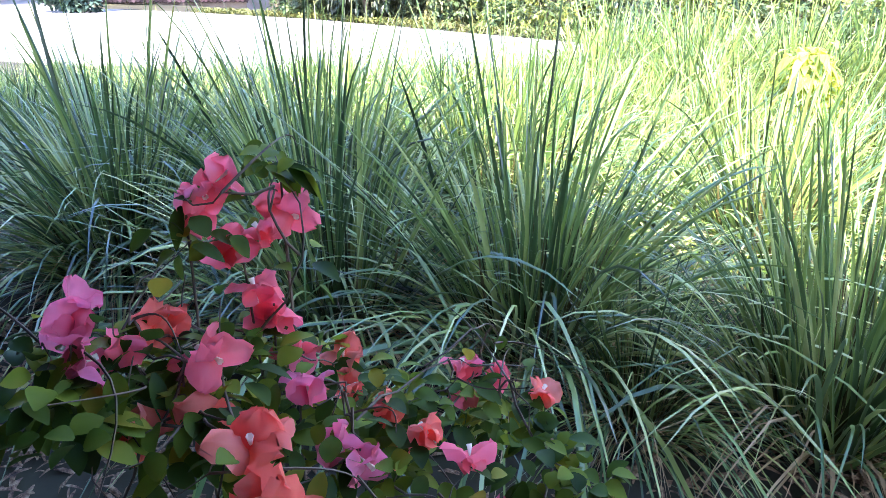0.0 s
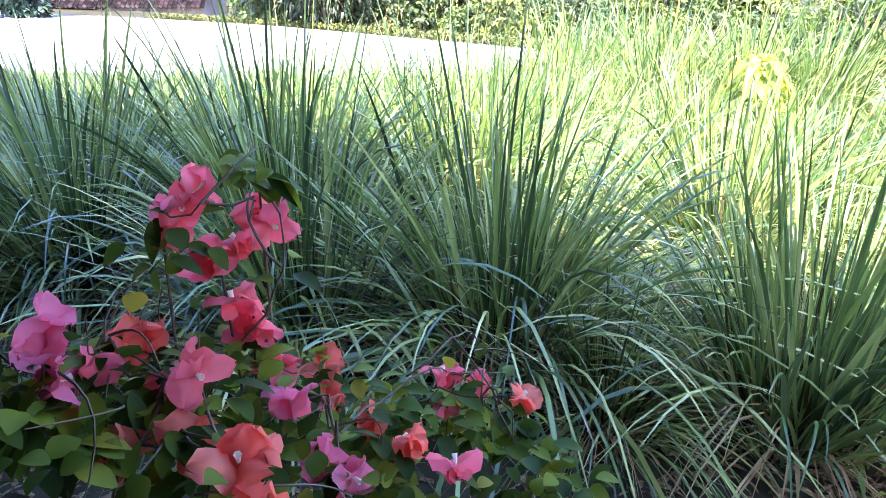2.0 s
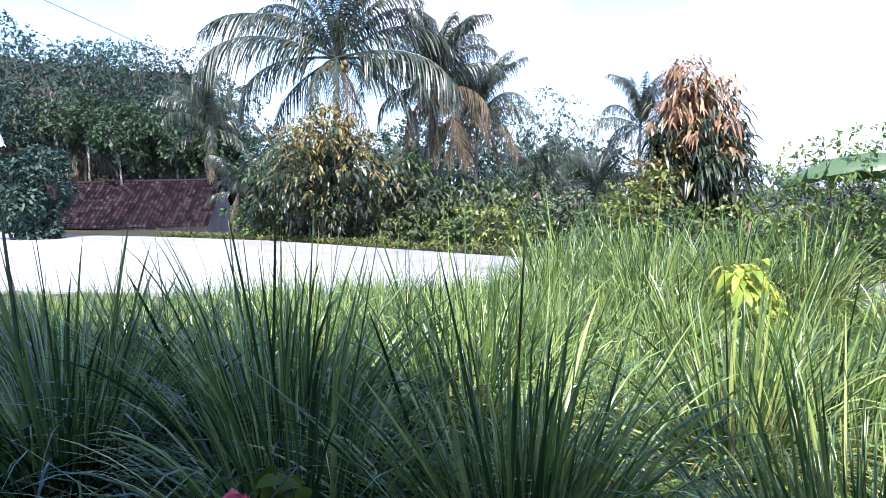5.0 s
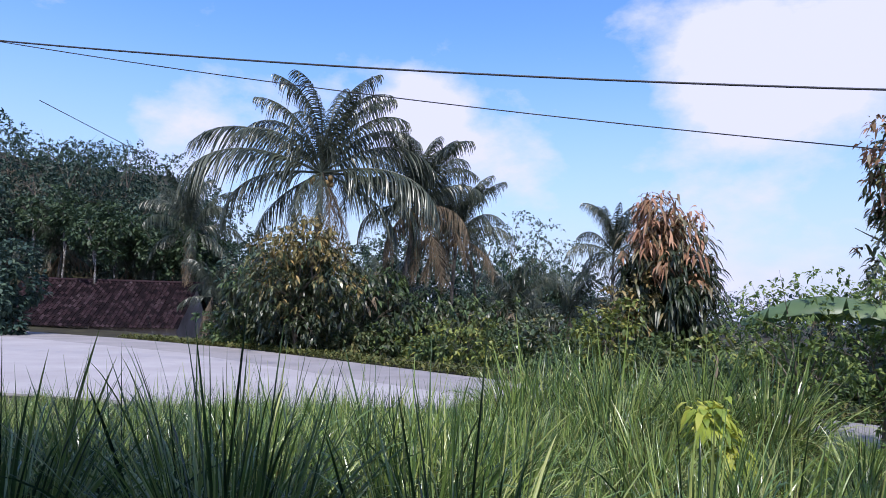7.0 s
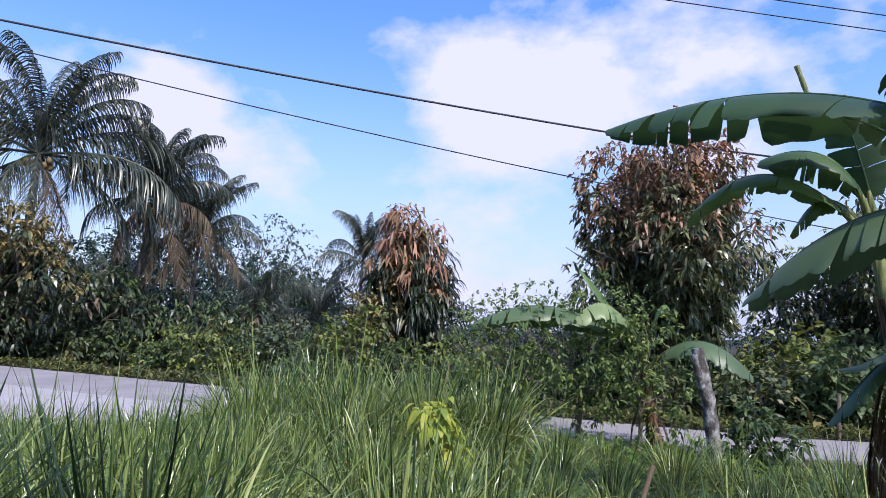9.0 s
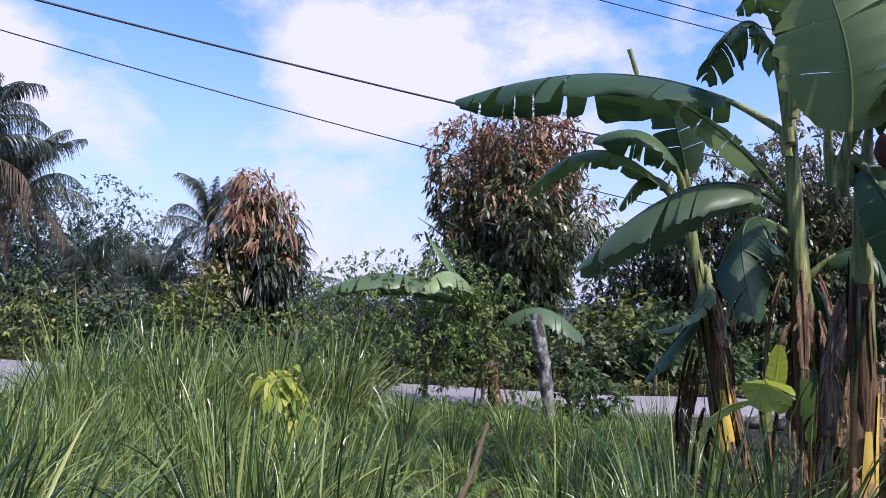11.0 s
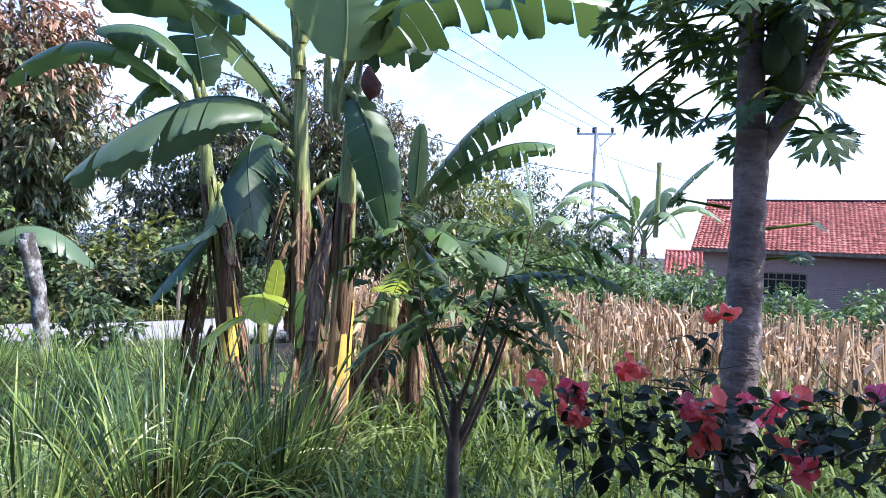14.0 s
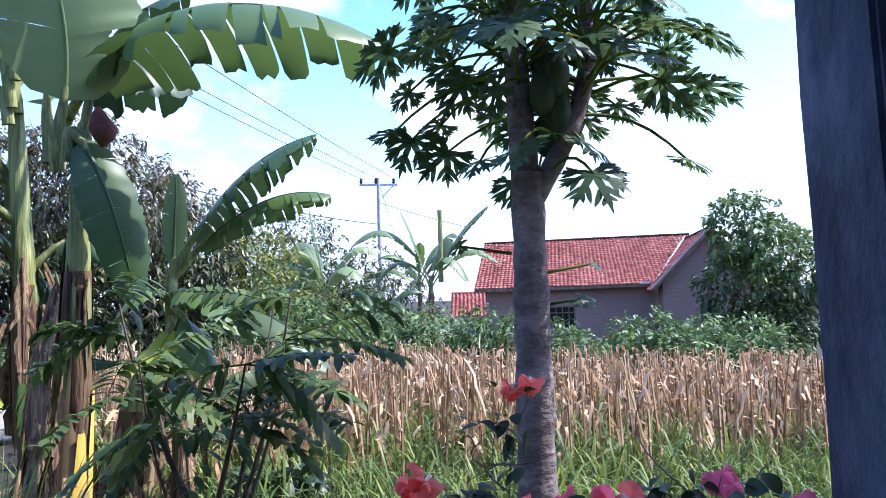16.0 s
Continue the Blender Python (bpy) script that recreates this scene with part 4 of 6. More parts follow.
shrub("orange_bush", "yellow-orange leafy bush below the young mango", -1.9, 20.6, 3.0, 1.7, "orange", 812, 240, 0.2, width=0.2)
for i, (az, r_, top, wide, mat) in enumerate([(60, 30, 4.6, 5.5, "mango"), (64, 32, 4.0, 5.0, "green"), (68.5, 34, 4.4, 5.5, "mango"), (66, 29, 2.6, 3.4, "green"), (62, 28, 3.0, 3.2, "yellowing")]):
    limb_tree("bush_tree", "leafy tree at the far edge of the field", on(az, r_), top + 0.9, wide, 1.2, [mat], 520, 6, 0.26, 0.5, 0.05, 0.1, 500 + i, "trees behind the field")
limb_tree("roadside_sapling", "airy roadside sapling with fine feathery leaves", (1.55, 9.7, 0.0), 2.3, 2.1, 0.8, ["feather"], 470, 6, 0.085, 0.4, 0.25, 0.035, 601, cat="sapling", lumps=9, fold=0)
limb_tree("roadside_sapling", "airy roadside sapling with fine feathery leaves", (2.5, 9.6, 0.0), 2.35, 2.2, 0.8, ["feather"], 480, 6, 0.085, 0.4, 0.2, 0.035, 602, cat="sapling", lumps=9, fold=0)
limb_tree("roadside_sapling", "airy roadside sapling with fine feathery leaves", (3.25, 9.2, 0.0), 1.95, 1.7, 0.7, ["feather"], 360, 6, 0.085, 0.4, 0.2, 0.03, 603, cat="sapling", lumps=8, fold=0)

# ---- the porch from which the place is seen ----
PDEPTH = 0.085


def porch():
    """Everything in a frame turned to the facade: along it, out of it, up."""
    tv, nv = np.array([0.94, -0.342]), np.array([0.342, 0.94])

    def slab(name, t0, t1, n0, n1, z0, z1, mat, label, cat):
        g = Geo().box((t0, n0, z0), (t1, n1, z1))
        ob = tagged(part(name, g, M[mat], shade=False), label, cat, kind="structure")
        ob.matrix_basis = Matrix(((tv[0], nv[0], 0, 0), (tv[1], nv[1], 0, 0), (0, 0, 1, 0), (0, 0, 0, 1)))
        return ob

    # Roof slabs are out of view; their edges are stepped to shape the shade.
    slab("porch_roof", -4.0, -1.2, -2.6, 1.15, 3.32, 3.46, "shaded_wall", "porch roof out of view, its edges set to cast shade", "roof")
    slab("porch_roof_end", -7.6, -4.0, -2.6, 0.92, 3.32, 3.46, "shaded_wall", "porch roof out of view, its edges set to cast shade", "roof")
    slab("porch_roof_corner", -1.2, 1.6, -2.6, 0.97, 3.32, 3.46, "shaded_wall", "porch roof out of view, its edges set to cast shade", "roof")
    slab("porch_roof_wing", 1.6, 2.9, -2.6, 0.4, 3.32, 3.46, "shaded_wall", "side roof out of view, added to cast shade", "roof")
    slab("porch_wall", -7.4, 2.9, -2.8, -2.6, -0.1, 3.46, "shaded_wall", "plain plastered house wall", "wall")
    slab("porch_wall_side", 1.06, 1.2, -2.6, 0.395, -0.1, 3.32, "shaded_wall", "plastered side wall of the porch, coloured dark as in shade", "wall")
    # Unseen end wall, added to keep sky light off the near shrub.
    slab("porch_wall_left", -2.1, -1.95, -2.6, -0.12, -0.1, 3.32, "shaded_wall", "unseen wall at the porch end, added to block sky light", "wall")
    slab("porch_floor", -7.4, 2.9, -2.6, -0.22, -0.1, 0.06, "concrete", "concrete porch floor", "floor")
    bm = bmesh.new()
    bmesh.ops.create_cube(bm, size=1)
    for v in bm.verts:
        v.co = Vector((v.co.x * 0.2, v.co.y * PDEPTH, 1.66 + v.co.z * 3.32))
    bmesh.ops.bevel(bm, geom=[e for e in bm.edges if abs(e.verts[0].co.z - e.verts[1].co.z) > 1], offset=0.005, segments=2, affect="EDGES")
    bmesh.ops.subdivide_edges(bm, edges=[e for e in bm.edges if abs(e.verts[0].co.z - e.verts[1].co.z) > 1], cuts=22)
    for v in bm.verts:
        v.co += noise.noise_vector(v.co * 6) * 0.003
    me = bpy.data.meshes.new("porch_post")
    bm.to_mesh(me)
    bm.free()
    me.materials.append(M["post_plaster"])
    ob = tagged(new("porch_post", me), "rough-plastered porch post with chipped edges, coloured dark as in shade", "post", kind="structure")
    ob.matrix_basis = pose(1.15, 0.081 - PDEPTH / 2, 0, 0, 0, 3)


porch()


# ---- banana plants ----
def banana_leaf(a, m, b, wide, seed, torn=0.5, hang=0.35, stalk=0.17, face=0):
    """A blade whose rib runs from a through m to b; both halves bend down from the rib, split by wedge-shaped tears.
    face: the blade is turned to fit the camera's view.
    """
    r = np.random.default_rng(seed)
    a, m, b = (np.array(p, float) for p in (a, m, b))
    s = np.linspace(0, 1, 23)
    c = 2 * m - (a + b) / 2
    q = s[:, None]
    line = a * (1 - q) ** 2 + 2 * c * q * (1 - q) + b * q ** 2
    g = Geo()
    g.tube(line[3:], 0.015 * (1.1 - s[3:]), 6)
    at = lambda k: np.stack([np.interp(k, s, line[:, i]) for i in range(3)], -1)
    u = np.array([0, 0.2, 0.42, 0.66, 0.86, 1.0])
    # faced blades use a fixed direction that points at the camera
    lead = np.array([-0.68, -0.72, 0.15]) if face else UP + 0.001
    for sgn in (1, -1):
        k = stalk
        drop0 = hang * r.uniform(0.85, 1.1)
        while k < 0.985:
            step = r.uniform(0.03, 0.11) if r.uniform() < torn else r.uniform(0.14, 0.32)
            k1 = min(k + step, 1.0)
            n = max(3, int((k1 - k) / 0.025) + 2)
            q = np.linspace(k, k1 - 0.002, n)
            d = unit(at(np.clip(q + 0.01, 0, 1)) - at(np.clip(q - 0.01, 0, 1)))
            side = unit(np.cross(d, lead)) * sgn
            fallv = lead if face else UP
            w = 1.3 * wide * np.sin(np.pi * np.clip((q - stalk + 0.06) / (1.08 - stalk), 0.02, 0.985)) ** 0.55
            drop = np.clip(drop0 * r.uniform(0.85, 1.15), 0, 1.25)
            th = radians(-12) + drop * radians(88) * u ** 0.5
            out = np.concatenate([[0], np.cumsum(np.cos(th[1:]) * np.diff(u))])
            down = np.concatenate([[0], np.cumsum(np.sin(th[1:]) * np.diff(u))])
            gap = r.uniform(0.0, 0.62) ** 2 * (torn > 0)
            mid, cen = at(q), at(np.array([(k + k1) / 2]))
            shift = (cen - mid)[:, None] * (gap * u ** 1.5)[None, :, None]
            ragged = 0.1 * r.uniform(0, 1, n)[:, None, None] * (u == 1)[None, :, None] + 0.3 * r.uniform() ** 2 * torn * (u ** 3)[None, :, None]
            ripple = 0.025 * np.sin(q * 55 + seed)[:, None, None] * (u ** 1.5)[None, :, None] + 0.012 * np.sin(q * 130 + seed)[:, None, None] * u[None, :, None]
            curl = r.normal(0, 0.12) * torn
            sheet_ = mid[:, None] + (side[:, None] * (out[None, :, None] + ripple + curl * (u ** 2)[None, :, None]) - fallv * (down[None, :, None] + ripple) + d[:, None] * (0.22 * u)[None, :, None]) * w[:, None, None] * (1 - ragged) + shift
            g.grid(sheet_[None])
            k = k1
    return g


def stem(line, r0, r1, sides=10):
    s = np.linspace(0, 1, 12)
    line = np.array(line, float)
    k = np.linspace(0, 1, len(line))
    pts = np.stack([np.interp(s, k, line[:, i]) for i in range(3)], -1)
    return Geo().tube(pts, (r0 + (r1 - r0) * s) * (1 + 0.06 * np.sin(s * 21)), sides, 0.03)


def blade(plant, a, m, b, wide, torn, fall, mat="banana", face=0):
    """One leaf of a banana plant, with its stalk down into the neck; places in the world."""
    base = np.array(plant.matrix_basis.translation)
    a, m, b = (np.array(p, float) - base for p in (a, m, b))
    f = part("leaf", banana_leaf(a, m, b, wide, int(1000 * abs(a[2] + b[0] * 3 + m[1])) % 9973, torn, fall, face=face), M[mat], plant)
    c = 2 * m - (a + b) / 2
    q = np.linspace(0, 0.24, 7)[:, None]
    rib = a * (1 - q) ** 2 + 2 * c * q * (1 - q) + b * q ** 2
    foot = np.array([a[0] * 0.9, a[1] * 0.9, a[2] - 0.16])
    rib = np.concatenate([foot[None], rib])
    part("leaf_stalk", Geo().tube(rib, np.array([0.034, 0.032, 0.03, 0.027, 0.024, 0.021, 0.018, 0.014]), 8), M["banana_top"], f, "pale yellow-green stalk")
    return f


def banana(label, base, top, fan=(), r0=0.11, dead=5, yellow=0, seed=1, group="banana clump", mat="banana", fall=0.86, green=0.82):
    """A banana plant: stem, neck, dry sheaths. fan: blade tips with arch and half width."""
    base, top = np.array([*base, float(height(*base)) - 0.03]), np.array(top, float)
    t = thing("banana_plant", label, "banana plant", tuple(base), group)
    r = np.random.default_rng(seed)
    crown = top - base
    part("pseudostem", stem([(0, 0, 0), crown * 0.3 * green + np.array([0.02, -0.01, 0]), crown * 0.6 * green + np.array([0.02, -0.02, 0]), crown * (green + 0.02)], r0, r0 * (0.72 + 0.4 * (0.82 - green))), M["banana_stem"], t, "stem with brown dry sheaths")
    part("neck", stem([crown * green, crown * 1.0, crown * 1.06], r0 * (0.68 + 0.45 * (0.82 - green)), r0 * 0.3), M["banana_top"], t, "pale green neck of leaf stalks")
    for i, (tip, arch, wide, torn, m) in enumerate(fan):
        a = top - (top - base) * 0.05 * (i % 4)
        b = np.array(tip, float)
        blade(t, a, (a + b) / 2 + UP * arch, b, wide, torn, 0.42 if torn < 0.15 else fall, m or mat)
    for i in range(dead):
        a, z = r.uniform(0, 2 * np.pi), crown[2] * r.uniform(0.25, 0.8)
        p = crown * (z / crown[2]) + np.array([math.cos(a), math.sin(a), 0]) * r0 * 0.8
        e = p + np.array([math.cos(a) * 0.16, math.sin(a) * 0.16, -min(z * 0.9, r.uniform(0.5, 1.1))])
        g = banana_leaf(p, (p + e) / 2 + np.array([math.cos(a) * 0.05, math.sin(a) * 0.05, 0.05]), e, r.uniform(0.05, 0.11), seed * 77 + i, 0.8, 1.0)
        part("dead_leaf", g, M["straw_brown"], t, "hanging dry brown leaf")
    for i in range(24 if dead > 8 else 4 if dead > 4 else 0):
        high = i > 11                     # strips that overlap where stem and neck meet
        a, z1 = (i * 0.9 + r.uniform(0, 0.5), r.uniform(0.99, 1.14) * crown[2] * green) if high else (r.uniform(0, 2 * np.pi), r.uniform(0.35, 0.96) * crown[2] * green)
        z0 = max(0.04, z1 - r.uniform(0.3, 0.9))
        q, v = np.linspace(0, 1, 9), np.linspace(-1, 1, 5)
        zz = z1 + (z0 - z1) * q
        rad = (r0 * (1.06 - 0.34 * zz / crown[2]) + 0.006 + 0.05 * r.uniform() * q ** 2)[:, None]
        ang = a + v[None] * (r.uniform(0.2, 0.6) * np.clip(q * 5 + 0.05, 0, 1) * (1 - 0.7 * q ** 2))[:, None] + 0.25 * r.normal() * q[:, None]
        c = (crown[None] * (zz / crown[2])[:, None])[:, None]
        sh = c + np.stack([np.cos(ang) * rad, np.sin(ang) * rad, -0.05 * np.abs(v)[None] * (q > 0.9)[:, None]], -1)
        part("dry_sheath", Geo().grid(sh[None]), M[("banana_top", "banana_stem")[i % 2] if high else ("straw_brown", "straw", "straw_dead")[i % 3]], t, "overlapping green sheath" if high and not i % 2 else "peeling dry brown sheath")
    for i in range(yellow):
        a = 3.6 + i * 0.8
        z0, z1 = 0.08 + 0.16 * i, 0.78 + 0.2 * i
        q = np.linspace(0, 1, 8)
        c = np.stack([(crown[0] * (z0 + (z1 - z0) * q) / crown[2]), (crown[1] * (z0 + (z1 - z0) * q) / crown[2]), z0 + (z1 - z0) * q], -1)
        rr = r0 * (1.3 - 0.1 * q)[:, None]
        ang = a + np.linspace(-0.36, 0.36, 6)
        wv = np.sin(np.pi * np.clip(q, 0.06, 0.94)) ** 0.4
        sh = c[:, None] + np.stack([np.cos(a + (ang - a)[None] * wv[:, None]) * rr, np.sin(a + (ang - a)[None] * wv[:, None]) * rr, np.zeros((8, 6))], -1)
        part("yellow_sheath", Geo().grid(sh[None]), M["yellow_sheath"], t, "bright yellow dying sheath")
    return t


M["straw_brown"] = solid_mat("dry_banana_leaf", [(0.25, (0.02, 0.013, 0.01)), (0.42, (0.075, 0.04, 0.026)), (0.56, (0.2, 0.115, 0.065)), (0.7, (0.34, 0.235, 0.13)), (0.9, (0.55, 0.42, 0.27))], 0.8, 9, 0.7, (4, 4, 0.25), 34)
M["bract_brown"] = solid_mat("dry_bract", [(0.2, (0.05, 0.018, 0.014)), (0.8, (0.14, 0.05, 0.035))], 0.8, 20, 0.4)
GREEN_B = "mature banana plant with torn blue-green leaves and dry brown sheaths"
plant_a = banana(GREEN_B, (3.63, 4.5), (3.38, 4.77, 2.28), (), 0.085, 14, 3, 41)
blade(plant_a, (3.37, 4.77, 2.31), (2.66, 4.91, 2.84), (2.18, 5.34, 2.51), 0.18, 0.3, 0.8)
blade(plant_a, (3.29, 4.80, 2.46), (3.04, 4.86, 2.65), (2.87, 5.02, 2.38), 0.12, 0.7, 0.95)
blade(plant_a, (3.32, 4.76, 2.53), (3.02, 4.78, 2.97), (2.68, 5.09, 3.00), 0.24, 0.5, 0.95)
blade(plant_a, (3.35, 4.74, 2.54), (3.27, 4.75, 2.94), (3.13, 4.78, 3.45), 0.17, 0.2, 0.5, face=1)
blade(plant_a, (3.47, 4.68, 1.94), (3.32, 4.57, 1.57), (3.02, 4.78, 1.38), 0.1, 0.2, 0.6, "banana_sheen")
blade(plant_a, (3.50, 4.69, 1.60), (3.26, 4.74, 1.35), (3.03, 4.86, 0.99), 0.15, 0.2, 0.8)
blade(plant_a, (3.41, 4.72, 2.45), (3.66, 4.67, 2.61), (4.05, 4.65, 2.43), 0.16, 0.5, 0.8)
plant_b = banana(GREEN_B, (3.5, 3.6), (3.42, 3.75, 2.75), (), 0.08, 15, 1, 42, green=0.6)
blade(plant_b, (3.27, 3.65, 2.76), (2.58, 4.50, 3.34), (1.54, 5.46, 3.29), 0.36, 0.8, 0.92)
blade(plant_b, (3.45, 3.80, 2.27), (2.86, 4.05, 2.42), (2.28, 4.61, 1.86), 0.34, 0.6, 0.98, "banana_sheen")
blade(plant_b, (3.43, 3.80, 2.33), (3.05, 3.94, 2.78), (2.72, 4.19, 3.09), 0.22, 0.25, 0.4, "banana_sheen")
blade(plant_b, (3.37, 3.70, 2.85), (3.70, 3.49, 3.22), (4.16, 3.09, 3.07), 0.42, 0.1, 0.95)
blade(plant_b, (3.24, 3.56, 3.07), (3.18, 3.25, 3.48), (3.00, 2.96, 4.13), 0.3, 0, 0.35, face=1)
blade(plant_b, (3.26, 3.62, 2.85), (3.04, 3.68, 3.50), (3.01, 4.12, 3.23), 0.22, 0.9, 1)
blade(plant_b, (3.25, 3.58, 3.00), (3.10, 3.52, 3.67), (3.07, 3.86, 3.66), 0.17, 0.8, 1)
blade(plant_b, (3.52, 3.80, 1.79), (3.23, 3.90, 2.05), (3.08, 4.00, 1.41), 0.22, 0.1, 0.8)
blade(plant_b, (3.55, 3.79, 1.71), (3.55, 3.64, 1.68), (3.55, 3.57, 1.27), 0.1, 0.1, 0.8)
blade(plant_b, (3.52, 3.74, 1.33), (3.45, 3.59, 1.21), (3.39, 3.52, 0.76), 0.15, 0.2, 0.9)
blade(plant_b, (3.51, 3.75, 1.54), (3.57, 3.63, 1.33), (3.77, 3.33, 1.23), 0.1, 0.3, 0.9)
blade(plant_b, (3.44, 3.74, 2.05), (3.02, 3.72, 2.14), (2.88, 3.50, 1.52), 0.2, 0.2, 0.85)
blade(plant_b, (3.48, 3.72, 1.75), (3.72, 3.42, 1.98), (3.86, 3.22, 1.42), 0.2, 0.3, 0.85)
plant_c = banana(GREEN_B, (3.14, 3.05), (3.04, 2.87, 2.29), (), 0.078, 15, 3, 43, green=0.74)
blade(plant_c, (3.07, 3.05, 2.41), (3.03, 2.24, 2.92), (3.38, 1.37, 2.75), 0.32, 0.95, 0.92)
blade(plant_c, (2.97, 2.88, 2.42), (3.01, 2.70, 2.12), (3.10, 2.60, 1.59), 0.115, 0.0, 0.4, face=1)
blade(plant_c, (3.03, 3.07, 2.44), (3.07, 3.03, 2.91), (3.21, 2.74, 3.37), 0.26, 0.3, 0.5, "banana_sheen")
blade(plant_c, (2.87, 2.85, 2.35), (2.80, 2.73, 2.83), (2.57, 2.70, 3.31), 0.28, 0.1, 0.4, "banana_sheen", face=1)
blade(plant_c, (3.01, 2.82, 2.36), (3.14, 2.77, 2.92), (3.41, 2.52, 3.23), 0.26, 0.4, 0.7)
plant_d = banana("half-grown banana plant with raised torn leaves", (3.9, 3.0), (3.95, 3.08, 1.65), (), 0.06, 4, 0, 44)
blade(plant_d, (3.96, 3.09, 1.72), (4.04, 2.68, 2.31), (4.23, 2.22, 2.61), 0.24, 0.97, 0.9)
blade(plant_d, (3.96, 3.09, 1.72), (4.12, 2.60, 2.16), (4.33, 2.17, 2.23), 0.17, 0.97, 0.95)
blade(plant_d, (3.96, 3.09, 1.72), (3.91, 3.03, 2.02), (3.84, 2.96, 2.35), 0.06, 0, 0.3, "banana_sheen", face=1)
blade(plant_d, (3.89, 3.02, 1.50), (3.68, 2.97, 1.29), (3.49, 3.03, 1.21), 0.13, 0, 0.5, "banana_bright")
blade(plant_d, (3.89, 3.03, 1.62), (3.86, 2.72, 1.59), (3.90, 2.47, 1.36), 0.15, 0.1, 0.6)
blade(plant_d, (3.91, 2.99, 1.54), (3.92, 2.44, 1.50), (3.91, 2.00, 1.17), 0.13, 0.1, 0.6, "banana_sheen")
blade(plant_d, (3.88, 3.04, 1.58), (3.71, 3.09, 1.65), (3.61, 3.21, 1.47), 0.1, 0.3, 0.7)
blade(plant_d, (3.89, 3.02, 1.54), (3.80, 2.80, 1.35), (3.71, 2.75, 1.16), 0.12, 0.1, 0.6)
banana("leaning old banana stump with dry sheaths", (3.77, 3.5), (3.92, 3.3, 1.1), [((4.4, 3.6, 0.75), 0.15, 0.12, 0.6, "straw_brown")], 0.1, 7, 0, 45)
banana("old banana stump wrapped in dry sheaths", (4.05, 3.45), (4.1, 3.35, 1.05), [((4.5, 3.9, 0.7), 0.12, 0.1, 0.6, "straw_brown")], 0.09, 6, 0, 46)
sucker = banana("young banana sucker with leaves coloured yellow-green as if backlit", (2.98, 3.5), (3.06, 3.59, 0.97), (), 0.025, 0, 0, 47)
blade(sucker, (3.05, 3.60, 0.97), (2.84, 3.64, 0.97), (2.64, 3.70, 0.79), 0.065, 0, 0.3, "banana_bright")
blade(sucker, (3.06, 3.60, 1.09), (2.93, 3.45, 1.14), (2.84, 3.31, 0.99), 0.12, 0, 0.35, "banana_bright")
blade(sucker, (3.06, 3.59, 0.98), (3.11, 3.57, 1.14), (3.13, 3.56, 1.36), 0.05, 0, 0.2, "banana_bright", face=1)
far_fan = lambda x, y, z, r, n, sd: [((x + r * math.cos(a), y + r * math.sin(a), z + dz), 0.5, 0.24, 0.5, "") for a, dz in
                                     zip(np.linspace(0.3, 6.0, n) + sd, np.random.default_rng(sd).uniform(-0.6, 1.4, n))]
banana("banana plant with arching pale leaves by the road", (3.48, 9.22), (3.32, 9.24, 1.25), [((0.9, 9.6, 1.6), 0.5, 0.34, 0.3, "banana_sheen"), ((2.5, 9.55, 2.5), 0.1, 0.2, 0.4, ""), ((3.65, 9.1, 1.95), 0.35, 0.12, 0.4, ""),
       ((4.45, 8.4, 1.1), 0.45, 0.3, 0.2, "banana_sheen"), ((2.2, 8.7, 1.75), 0.45, 0.3, 0.3, "banana_sheen")], 0.09, 4, 0, 51, "banana plants beyond the field")
FAR_B = "tall banana plant with arching torn pale leaves"
banana(FAR_B, (21.6, 11.1), (21.65, 11.1, 2.0), [((21.4, 11.5, 4.9), 0.2, 0.46, 0.2, ""), ((20.5, 13.3, 2.3), 0.9, 0.42, 0.4, ""), ((22.2, 9.3, 3.2), 0.9, 0.44, 0.4, ""), ((21.0, 9.4, 2.3), 0.8, 0.4, 0.5, ""), ((22.6, 12.6, 3.8), 0.6, 0.4, 0.4, ""), ((20.2, 11.6, 3.4), 0.5, 0.4, 0.3, ""), ((20.6, 12.4, 1.4), 0.8, 0.38, 0.4, "")], 0.16, 5, 0, 52, "banana plants beyond the field", "banana_sheen", 0.6)
banana(FAR_B, (25.0, 8.25), (25.0, 8.25, 2.3), [((24.0, 11.1, 3.7), 1.2, 0.44, 0.5, ""), ((25.5, 6.0, 5.1), 0.4, 0.42, 0.4, ""), ((25.6, 5.6, 2.8), 1.0, 0.4, 0.6, ""), ((24.7, 9.3, 5.0), 0.3, 0.46, 0.4, ""), ((24.3, 6.6, 2.2), 0.9, 0.38, 0.6, ""), ((24.5, 10.4, 2.2), 0.9, 0.38, 0.5, ""), ((26.2, 7.6, 4.2), 0.6, 0.4, 0.4, "")], 0.16, 5, 0, 53, "banana plants beyond the field", "banana_sheen", 0.6)
part("rolled_leaf", stem([(0.05, -0.4, 3.2), (0.08, -0.42, 4.5), (0.1, -0.42, 6.0)], 0.1, 0.09), M["banana_top"], bpy.data.objects["banana_plant.009"], "pale rolled new leaf")
banana(FAR_B, (23.0, 9.5), (23.0, 9.5, 0.9), far_fan(23.0, 9.5, 1.4, 1.5, 6, 54), 0.1, 3, 0, 54, "banana plants beyond the field")
banana(FAR_B, (27.0, 9.4), (27.0, 9.4, 2.4), far_fan(27.0, 9.4, 2.9, 2.0, 7, 55), 0.12, 3, 0, 55, "banana plants beyond the field")
part("rolled_leaf", stem([(-0.8, 0.12, 3.2), (-0.87, 0.1, 3.42), (-0.95, 0.09, 3.62)], 0.02, 0.018), M["banana_top"], plant_a, "grey-green rolled new leaf")
